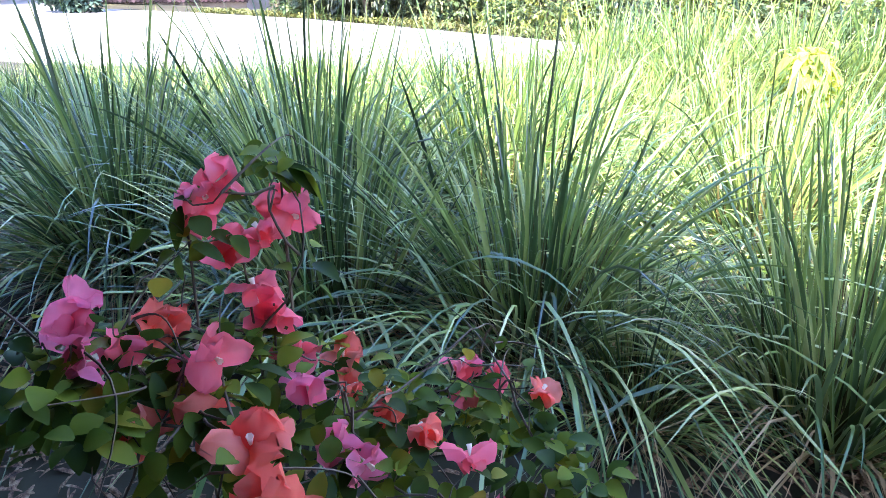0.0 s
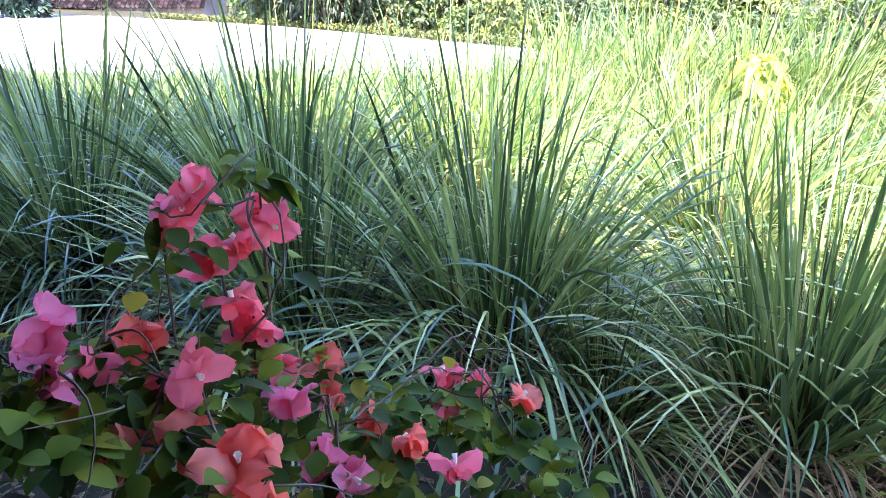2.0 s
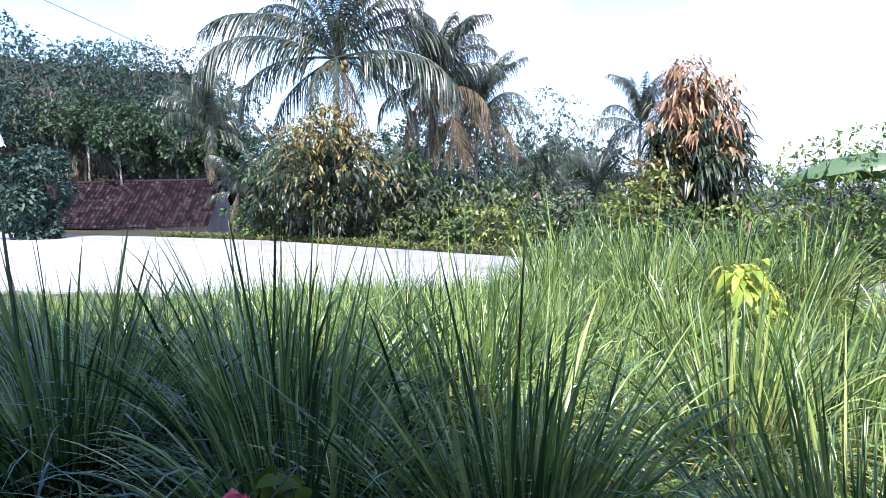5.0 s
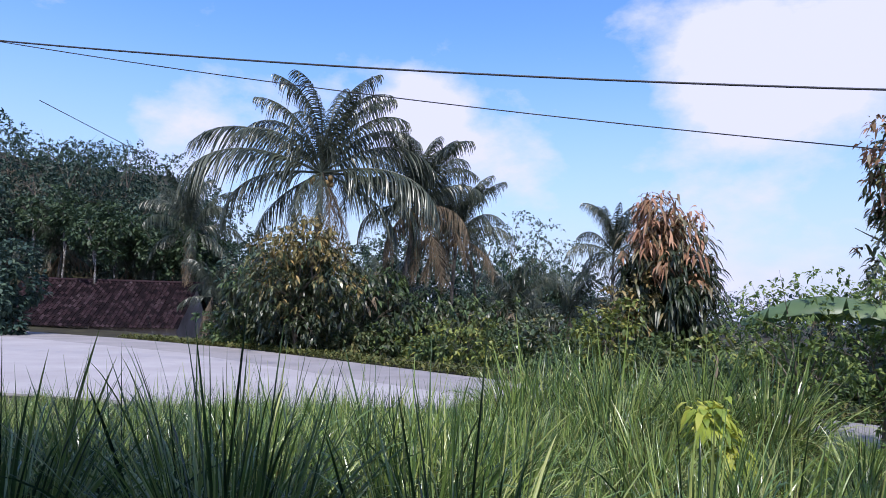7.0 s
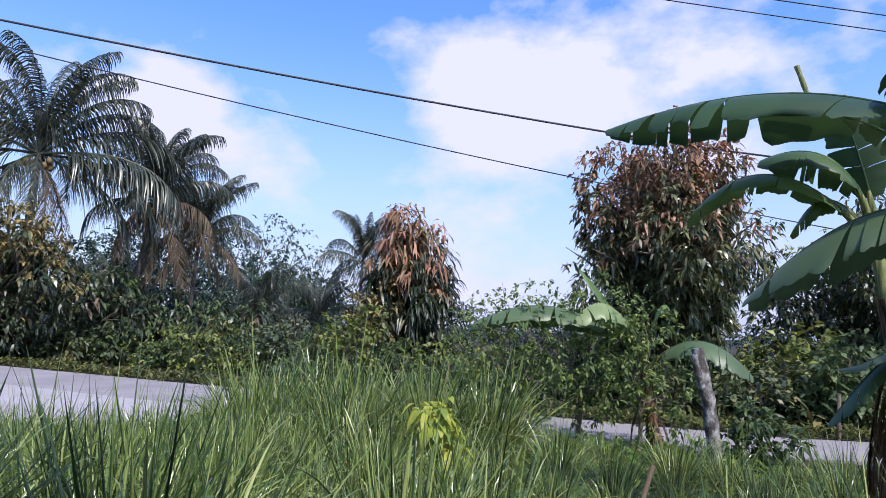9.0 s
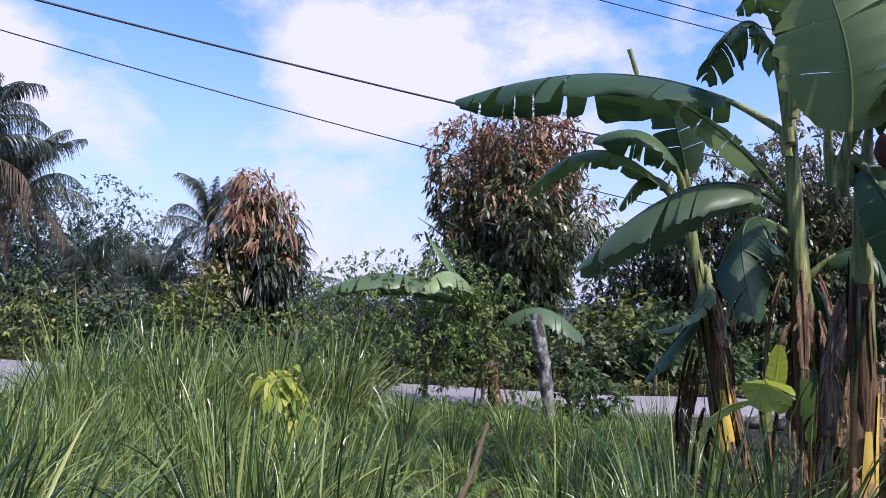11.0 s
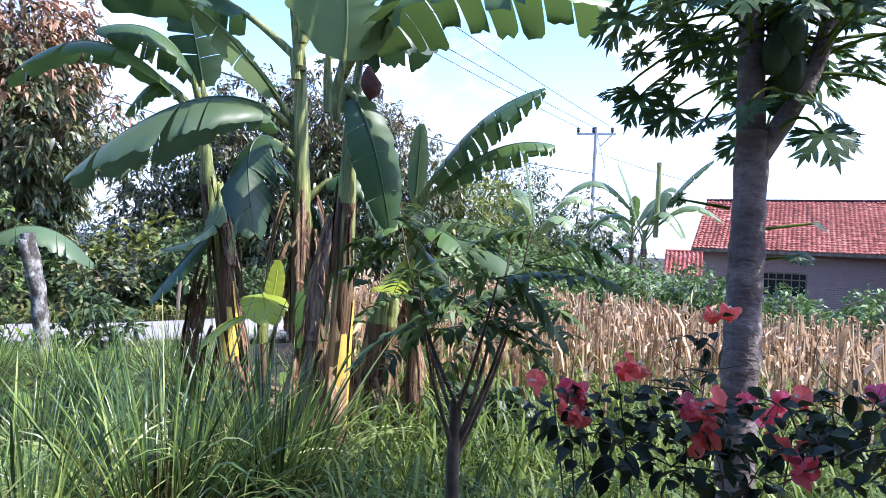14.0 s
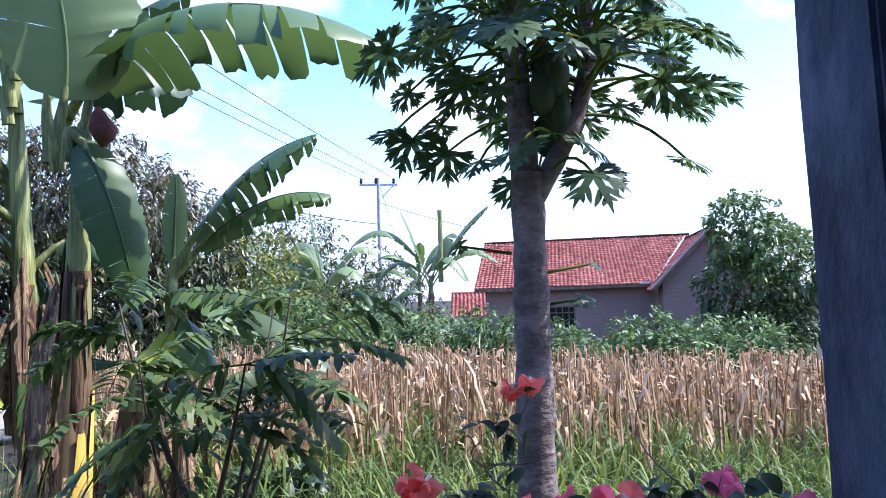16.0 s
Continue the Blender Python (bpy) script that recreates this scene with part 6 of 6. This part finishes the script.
weeds("field_weeds", "green weeds and grass among the maize", "field_grass", 46000, sector(2.6, 12.5, 46, 108), 0.66, 91, 1.2, 0.009)
weeds("plot_weeds", "yellow-green weeds between the lemongrass", "weed", 9000, plot(-5, 4.5, 3.2, 9.6), 0.26, 92)
weeds("near_litter", "dry leaf litter and twigs under the shrubs", "straw_brown", 9000, plot(-3.2, 2.6, 0.1, 2.6), 0.085, 93, 0.12, 0.1)
weeds("near_weeds", "low green weeds near the porch", "weed", 3200, plot(0.2, 4.2, 1.0, 3.4), 0.16, 94, 0.7, 0.06)
weeds("verge_weeds", "yellowish weeds along the far side of the road", "verge", 9000, verge, 0.3, 95)
weeds("dry_leaf_heap", "heap of dry brown banana leaves round the stems", "straw_brown", 900, plot(3.0, 4.3, 3.1, 5.0), 0.3, 96, 0.35, 0.12)

# ---- houses ----
def tiles(g, origin, along, up, cols, rows, w, h, r, thick=0.03, grow=0.0, wavy=0.03):
    """Overlapping curved roof tiles, each its own piece."""
    along, up = np.array(along, float), np.array(up, float)
    nrm = np.cross(along, up)
    if nrm[2] < 0:
        nrm = -nrm
    i, j = np.meshgrid(np.arange(cols), np.arange(rows))
    i, j = i.ravel(), j.ravel()
    keep_ = i < cols - grow * (rows - 1 - j) / max(1, rows - 1)
    i, j = i[keep_], j[keep_]
    n = len(i)
    o = np.array(origin) + along * (i * w)[:, None] + up * (j * h)[:, None] + r.normal(0, 0.008, (n, 3))
    a = np.array([0, 0.22, 0.5, 0.78, 1.0])
    b = np.array([-0.12, 1.04])
    wave = wavy * np.cos((a - 0.5) * 2 * np.pi) + 0.01
    P = (o[:, None, None] + along * (a * w * 0.97)[None, None, :, None] + up * (b * h)[None, :, None, None]
         + nrm * (wave[None, None, :, None] + np.array([thick + 0.012, 0.0])[None, :, None, None]) + nrm * r.normal(0, 0.006, n)[:, None, None, None])
    g.grid(P)
    lip = np.stack([P[:, 0], P[:, 0] - nrm * thick], 1)
    g.grid(lip)
    return g


def axes_at(az, r, z):
    """Frame of a house that faces the camera: x to its right as seen, y away, z up."""
    a = radians(az)
    f = np.array([math.sin(a), math.cos(a), 0])
    rt = np.array([math.cos(a), -math.sin(a), 0])
    o = f * r
    return Matrix(((rt[0], f[0], 0, o[0]), (rt[1], f[1], 0, o[1]), (0, 0, 1, z), (0, 0, 0, 1)))


def brick_mat():
    m, n, l, p, out = nodes_of("brick_wall")
    tc, b, no = n.new("ShaderNodeTexCoord"), n.new("ShaderNodeTexBrick"), n.new("ShaderNodeTexNoise")
    mp = n.new("ShaderNodeMapping")
    mp.inputs["Rotation"].default_value = (radians(90), 0, 0)
    b.inputs["Scale"].default_value = 1.0
    b.inputs["Brick Width"].default_value, b.inputs["Row Height"].default_value, b.inputs["Mortar Size"].default_value = 0.22, 0.075, 0.008
    b.inputs["Color1"].default_value, b.inputs["Color2"].default_value, b.inputs["Mortar"].default_value = (0.36, 0.2, 0.155, 1), (0.27, 0.155, 0.125, 1), (0.36, 0.3, 0.265, 1)
    no.inputs["Scale"].default_value, no.inputs["Detail"].default_value = 1.1, 5
    rp = ramp_node(n, [(0.4, (0, 0, 0)), (0.58, (1, 1, 1))])
    mx = n.new("ShaderNodeMix")
    mx.data_type = "RGBA"
    mx.inputs["B"].default_value = (0.3, 0.205, 0.175, 1)
    l.new(tc.outputs["Object"], mp.inputs["Vector"])
    l.new(mp.outputs["Vector"], b.inputs["Vector"])
    l.new(tc.outputs["Object"], no.inputs["Vector"])
    l.new(no.outputs["Fac"], rp.inputs["Fac"])
    l.new(rp.outputs["Color"], mx.inputs["Factor"])
    l.new(b.outputs["Color"], mx.inputs["A"])
    l.new(mx.outputs["Result"], p.inputs["Base Color"])
    p.inputs["Roughness"].default_value = 0.9
    bp = n.new("ShaderNodeBump")
    bp.inputs["Strength"].default_value, bp.inputs["Distance"].default_value = 0.5, 0.01
    l.new(b.outputs["Fac"], bp.inputs["Height"])
    bp.invert = True
    l.new(bp.outputs["Normal"], p.inputs["Normal"])
    return m


M["brick"] = brick_mat()


def wall_with_hole(g, x0, x1, z0, z1, hx0, hx1, hz0, hz1, y, d):
    """A wall of thickness d with one opening, as a single skin."""
    xs, zs = (x0, hx0, hx1, x1), (z0, hz0, hz1, z1)
    v = np.array([[x, yy, z] for yy in (y, y + d) for z in zs for x in xs], float)
    at = lambda k, i, j: k * 16 + j * 4 + i
    f = []
    for j in range(3):
        for i in range(3):
            if (i, j) != (1, 1):
                f += [[at(k, i, j), at(k, i + 1, j), at(k, i + 1, j + 1), at(k, i, j + 1)][:: 1 if k == 0 else -1] for k in (0, 1)]
    rim = lambda p, q: [at(0, *p), at(1, *p), at(1, *q), at(0, *q)]
    for k in range(3):
        f += [rim((k, 0), (k + 1, 0)), rim((k + 1, 3), (k, 3)), rim((0, k + 1), (0, k)), rim((3, k), (3, k + 1))]
    f += [rim((2, 1), (1, 1)), rim((1, 2), (2, 2)), rim((1, 1), (1, 2)), rim((2, 2), (2, 1))]
    g.v.append(v)
    g.f.append(np.array(f) + g.n)
    g.n += len(v)


def window_part(t, x0, x1, z0, z1, y, bars):
    w = part("window", Geo().box((x0 + 0.03, y + 0.09, z0 + 0.03), (x1 - 0.03, y + 0.1, z1 - 0.03)), M["glass_dark"], t, "dark barred window", False)
    f = Geo()
    for a, b in (((x0, z0), (x1, z0 + 0.06)), ((x0, z1 - 0.06), (x1, z1)), ((x0, z0 + 0.06), (x0 + 0.06, z1 - 0.06)), ((x1 - 0.06, z0 + 0.06), (x1, z1 - 0.06))):
        f.box((a[0], y - 0.015, a[1]), (b[0], y + 0.08, b[1]))
    part("window_frame", f, M["wood"], w, "", False)
    for i in range(bars):
        x = x0 + (x1 - x0) * (i + 1) / (bars + 1)
        part("bar", Geo().box((x - 0.018, y + 0.02, z0 + 0.06), (x + 0.018, y + 0.05, z1 - 0.06)), M["wood"], w, "", False)
    part("rail", Geo().box((x0 + 0.06, y + 0.015, z0 + (z1 - z0) * 0.68), (x1 - 0.06, y + 0.06, z0 + (z1 - z0) * 0.73)), M["wood"], w, "", False)


def brick_house():
    r = np.random.default_rng(5)
    t = thing("brick_house", "low brick house with a red clay tile roof", "house")
    t.matrix_basis = axes_at(83.2, 29.0, -0.98)
    eave, ridge, dep = 2.92, 5.15, 3.9
    x0, x1 = -3.3, 3.55
    g = Geo()
    wall_with_hole(g, x0, x1, 0, eave, -1.35, 0.25, 1.15, 2.1, 0, 0.2)
    part("front_wall", g, M["brick"], t, "", False)
    part("back_wall", Geo().box((x0, 2 * dep, 0), (x1 + 3.4, 2 * dep + 0.2, eave)), M["brick"], t, "", False)
    part("side_wall", Geo().box((x0 - 0.2, 0, 0), (x0, 2 * dep + 0.2, eave)), M["brick"], t, "", False)
    window_part(t, -1.35, 0.25, 1.15, 2.1, 0.02, 5)
    sl = math.hypot(dep + 0.5, ridge - eave)
    upv = np.array([0, dep + 0.5, ridge - eave]) / sl
    rf = Geo()
    rows = int(sl / 0.2)
    tiles(rf, (x0 - 0.6, -0.5, eave), (1, 0, 0), upv, 57, rows, 0.168, sl / rows, r, grow=13, wavy=0.022)
    roof = part("roof", rf, M["roof_red"], t, "red clay tiles in rows", False)
    tagged(roof, kind="stuff")
    part("roof_deck", Geo().grid(np.array([[[[x0 - 0.6, -0.48, eave - 0.05], [x1 + 1.4, -0.48, eave - 0.05]], [[x0 - 0.6, dep, ridge - 0.05], [x1 + 1.4, dep, ridge - 0.05]], [[x0 - 0.6, 2 * dep + 0.5, eave - 0.05], [x1 + 1.4, 2 * dep + 0.5, eave - 0.05]]]])), M["wood"], t, "", False)
    part("ridge_cap", Geo().tube(np.stack([np.linspace(x0 - 0.6, x1 + 2.1, 30), np.full(30, dep), np.full(30, ridge + 0.02)], -1), np.full(30, 0.08), 7, 0.05), M["roof_old"], t)
    part("fascia", Geo().box((x0 - 0.6, -0.53, eave - 0.14), (x1 + 0.2, -0.5, eave - 0.02)), M["wood"], t, "", False)
    # wing whose gable looks this way
    wx0, wx1, wy = x1 + 0.05, x1 + 3.6, -1.3
    mid, top = (wx0 + wx1) / 2, 4.85
    we = 2.95
    part("wing_side_wall", Geo().box((wx0, wy, 0), (wx0 + 0.2, 0, we)), M["brick"], t, "", False)
    gg = Geo()
    wall_with_hole(gg, wx0, wx1, 0, we, wx0 + 1.5, wx0 + 2.5, 0.2, 0.9, wy - 0.2, 0.2)
    cols = np.linspace(0, 1, 9)
    zt = we + (top - we) * (1 - np.abs(cols * 2 - 1))
    xs = wx0 + (wx1 - wx0) * cols
    gg.grid(np.stack([np.stack([xs, np.full(9, wy - 0.2), np.full(9, we)], -1), np.stack([xs, np.full(9, wy - 0.2), zt], -1)])[None])
    part("gable_wall", gg, M["brick"], t, "grey brick gable", False)
    window_part(t, wx0 + 1.5, wx0 + 2.5, 0.2, 0.9, wy - 0.18, 4)
    for sg in (1, -1):
        run = (wx1 - wx0) / 2 + 0.45
        s2 = math.hypot(run, top - we + 0.35)
        uv = np.array([sg * run, 0, top - we + 0.35]) / s2
        rows = int(s2 / 0.2)
        wg = Geo()
        tiles(wg, (mid - sg * run, wy - 0.65, we - 0.3), (0, 1, 0), uv, 33, rows, 0.168, s2 / rows, r, wavy=0.022)
        tagged(part("wing_roof", wg, M["roof_red"], t, "red clay tiles in rows", False), kind="stuff")
        vg = Geo().grid(np.array([[[[mid - sg * run, wy - 0.68, we - 0.42], [mid, wy - 0.68, top - 0.07]], [[mid - sg * run, wy - 0.68, we - 0.28], [mid, wy - 0.68, top + 0.07]], [[mid - sg * run, wy - 0.5, we - 0.28], [mid, wy - 0.5, top + 0.07]]]]))
        part("verge_board", vg, M["wood"], t, "", False)
    part("wing_ridge_cap", Geo().tube(np.stack([np.full(12, mid), np.linspace(wy - 0.7, 3.5, 12), np.full(12, top + 0.08)], -1), np.full(12, 0.08), 7, 0.05), M["roof_old"], t)
    run = (wx1 - wx0) / 2 + 0.45
    q = np.linspace(0, 1, 16)[:, None]
    v0, v1 = np.array([mid - run, wy - 0.7, we - 0.24]), np.array([mid, wy - 0.7, top + 0.1])
    part("verge_mortar", Geo().tube(v0 + (v1 - v0) * q, np.full(16, 0.05), 6, 0.2), M["plaster"], t, "grey mortar along the verge")
    w0, w1 = np.array([3.5, -0.5, eave + 0.07]), np.array([5.35, 3.4, 4.98])
    part("valley_mortar", Geo().tube(w0 + (w1 - w0) * q, np.full(16, 0.06), 6, 0.25), M["white_wall"], t, "pale mortar along the roof valley")
    part("gutter_bracket", Geo().box((wx0 - 0.75, -0.62, eave - 0.02), (wx0 - 0.35, -0.5, eave + 0.07)), M["white_wall"], t, "", False)


brick_house()


def low_house(label, az, r, z, width, eave, ridge, run, mat_roof, mat_wall, seed, turn=0.0, cw=0.25):
    rr = np.random.default_rng(seed)
    t = thing("low_house", label, "house")
    t.matrix_basis = axes_at(az, r, z) @ pose(0, 0, 0, 0, 0, turn)
    x = width / 2
    part("front_wall", Geo().box((-x + 0.5, 0, 0), (x - 0.5, 0.15, eave)), M[mat_wall], t, "", False)
    part("back_wall", Geo().box((-x + 0.5, 2 * run - 1.2, 0), (x - 0.5, 2 * run - 1.05, eave)), M[mat_wall], t, "", False)
    for sx in (-1, 1):
        xs = np.array([sx * (x - 0.5)] * 3)
        ys, zs = np.array([0, run - 0.6, 2 * run - 1.2]), np.array([eave, ridge - 0.1, eave])
        part("side_wall", Geo().grid(np.stack([np.stack([xs, ys, 0 * zs], -1), np.stack([xs, ys, zs], -1)])[None]), M[mat_wall], t, "", False)
    sl = math.hypot(run, ridge - eave)
    rows = max(3, int(sl / 0.3))
    for sg in (1, -1):
        g = Geo()
        tiles(g, (-x, -0.6 if sg == 1 else 2 * run - 0.6, eave), (1, 0, 0), np.array([0, sg * run, ridge - eave]) / sl, int(width / cw), rows, cw, sl / rows, rr, wavy=0.06)
        tagged(part("roof", g, M[mat_roof], t, "", False), kind="stuff")
    part("ridge_cap", Geo().tube(np.stack([np.linspace(-x, x, 30), np.full(30, run - 0.6), np.full(30, ridge + 0.03)], -1), np.full(30, 0.1), 7, 0.06), M[mat_roof], t)
    return t


low_house("low house with a mossy dark red tile roof", -44.9, 46.5, -2.15, 11.6, 2.34, 5.25, 4.6, "roof_old", "plaster", 6, -22, cw=0.27)
low_house("small white-walled house with a dull red roof", 76.0, 42, -1.8, 3.8, 2.3, 3.7, 3.0, "roof_red", "white_wall", 7)
low_house("house with a pale sheet roof among the trees", -57.5, 46, 2.4, 9.0, 2.6, 4.2, 4.0, "zinc", "white_wall", 8)


# ---- power line ----
def power_pole():
    x, y = 38.18, 15.74
    t = thing("power_pole", "tall concrete power pole with a steel crossarm", "power pole", (x, y, -0.95), turn=0)
    part("shaft", Geo().tube(np.stack([np.zeros(8), np.zeros(8), np.linspace(0, 10.1, 8)], -1), np.linspace(0.17, 0.1, 8), 9), M["pole"], t)
    arm = part("crossarm", Geo().box((-1.15, -0.05, 9.62), (1.15, 0.05, 9.74)), M["metal"], t, "", False)
    arm.matrix_basis = pose(0, 0, 0, 0, 0, -67)
    for u in (-1.05, -0.15, 0.95):
        q = np.linspace(0, 1, 9)
        prof = np.array([0.02, 0.09, 0.11, 0.07, 0.12, 0.07, 0.1, 0.06, 0.01])
        ins = part("insulator", Geo().tube(np.stack([0 * q, 0 * q, 9.74 + 0.36 * q], -1), prof, 9), M["cable"], t, "dark ribbed insulator")
        ins.matrix_basis = pose(u * math.cos(radians(-67)), u * math.sin(radians(-67)), 0)
    part("brace", Geo().tube(np.array([[0.1, -0.2, 8.9], [0.35, -0.85, 9.62]]), np.array([0.03, 0.03]), 5), M["metal"], t)


def wire(label, pts_fn, x0, x1, rad):
    x = np.linspace(x0, x1, 60)
    g = Geo().tube(np.stack([x, *pts_fn(x)], -1), np.full(60, rad), 5)
    return tagged(part("overhead_wire", g, M["cable"]), label, "cable", "wires along the road")


power_pole()
road_y = lambda x: 12.9 + 0.075 * x
wire("thick black overhead cable", lambda x: (road_y(x), 5.36 + 0.0016 * (x - 14) ** 2 + 0.024 * (8 - x + np.sqrt((8 - x) ** 2 + 6))), -42, 38.2, 0.022)
wire("thin dark overhead wire", lambda x: (road_y(x) + 0.6, 5.35 - 0.145 * x + 0.0018 * x ** 2), -26, 17, 0.013)
for d0, d1 in ((-2.6, -0.9), (-0.85, 0.1), (-0.3, 1.0)):
    wire("thin bare power line wire", lambda x: (road_y(x) + d0 + (d1 - d0) * x / 38.2, 8.66 + 0.0007 * (x - 12) ** 2), -60, 38.2, 0.013)
wire("thin bare power line wire", lambda x: (15.74 + 0.35 * (x - 38.2), 9.0 - 0.02 * (x - 38.2)), 38.2, 75, 0.016)
wire("short thin wire over the wooded slope", lambda x: (25.7 + (x + 30.6), 12.2 - 0.6 * (x + 30.6)), -30.2, -26.2, 0.022)
wire("thin service wire to the house", lambda x: (15.6 - 1.05 * (38.2 - x), 7.6 - 0.42 * (38.2 - x) + 0.006 * (38.2 - x) ** 2), 31, 38.2, 0.013)


# ---- smaller things ----
def post(name, label, a, b, r0, mat, cat="post", group=""):
    a, b = np.array(a, float), np.array(b, float)
    t = Geo()
    q = np.linspace(0, 1, 9)[:, None]
    t.tube((b - a) * q + np.stack([0.3 * r0 * np.sin(q[:, 0] * 9), 0.3 * r0 * np.cos(q[:, 0] * 7), 0 * q[:, 0]], -1), np.full(9, r0) * (1.05 - 0.2 * q[:, 0]), 8, 0.05)
    t.tube(np.array([b - a, b - a + np.array([0, 0, 0.002])]), np.array([r0 * 0.86, 0.001]), 8)
    ob = part(name, t, M[mat])
    ob.matrix_basis = pose(*a)
    return tagged(ob, label, cat, group)


def crooked(name, label, cat, lines, mat):
    """A trunk or branch of several bent lengths: lines of (points, first radius, last radius)."""
    base = np.array(lines[0][0][0], float)
    g = Geo()
    for pts, r0, r1 in lines:
        pts = np.array(pts, float) - base
        k, u = np.linspace(0, 1, len(pts)), np.linspace(0, 1, 16)
        line = np.stack([np.interp(u, k, pts[:, i]) for i in range(3)], -1)
        line[1:-1] = (line[:-2] + 2 * line[1:-1] + line[2:]) / 4
        g.tube(line, np.linspace(r0, r1, 16) * (1 + 0.06 * np.sin(u * 31)), 8, 0.04)
        g.tube(np.array([line[-1], line[-1] + np.array([0, 0, 0.002])]), np.array([r1 * 0.95, 0.001]), 8)
    ob = part(name, g, M[mat])
    ob.matrix_basis = pose(*base)
    return tagged(ob, label, cat)


crooked("tree_stump", "pale lichen-covered broken tree trunk", "tree trunk",
        [([(3.5, 7.45, -0.15), (3.47, 7.5, 0.4), (3.43, 7.55, 0.9), (3.33, 7.6, 1.45)], 0.085, 0.07), ([(3.44, 7.52, 0.75), (3.33, 7.5, 1.05), (3.24, 7.5, 1.38)], 0.05, 0.04)], "lichen")
crooked("stake", "thin crooked branch standing in the grass with a pale cut top", "branch",
        [([(0.64, 2.71, -0.05), (0.67, 2.75, 0.35), (0.73, 2.86, 0.62), (0.83, 2.88, 0.78), (0.93, 2.93, 1.03)], 0.015, 0.01),
         ([(0.73, 2.85, 0.6), (0.8, 2.76, 0.55), (0.92, 2.7, 0.52)], 0.006, 0.004), ([(0.7, 2.81, 0.5), (0.55, 2.8, 0.6), (0.43, 2.82, 0.64)], 0.007, 0.004)], "wood")
for px, py, hz in ((0.95, 13.5, 0.95), (2.2, 12.9, 0.7), (7.1, 10.6, 0.75), (-0.3, 11.2, 0.6)):
    z0 = float(height(px, py))
    post("fence_post", "short weathered fence post at the roadside", (px, py, z0 - 0.1), (px + 0.03, py, z0 + hz), 0.035, "wood", "post", "posts along the road")
post("fallen_log", "bleached fallen log beyond the bananas", (5.3, 6.6, 0.32), (6.6, 5.2, 0.42), 0.085, "lichen", "log")
limb_tree("yellow_shrub", "small shrub with drooping yellow-green leaves", (0.33, 7.0, 0.0), 0.82, 0.6, 0.3, ["yellow"], 150, 4, 0.15, 1.0, 0.03, 0.012, 88, cat="shrub", lumps=5, width=0.3)
limb_tree("dark_shrub", "low dark green shrub by the trunk", (4.35, 8.1, 0.0), 0.85, 1.0, 0.25, ["green"], 120, 6, 0.12, 0.4, 0.05, 0.015, 89, cat="shrub", lumps=5)
M["dark_shrub_leaf"] = leaf_mat("dark_shrub_leaf", [(0.1, (0.012, 0.024, 0.012)), (0.5, (0.03, 0.055, 0.022)), (0.9, (0.07, 0.11, 0.035))], 0.45, 0.15, 2.0, 0.4)
for px, py, top_, wide_, sd in ((4.3, 2.7, 0.5, 0.8, 92),):
    limb_tree("dark_shrub", "low dark green shrub at the foot of the bananas", (px, py, float(height(px, py))), top_, wide_, 0.15, ["dark_shrub_leaf"], 110, 6, 0.12, 0.4, 0.05, 0.012, sd, "shrubs round the bananas", "shrub", lumps=5, width=0.3)
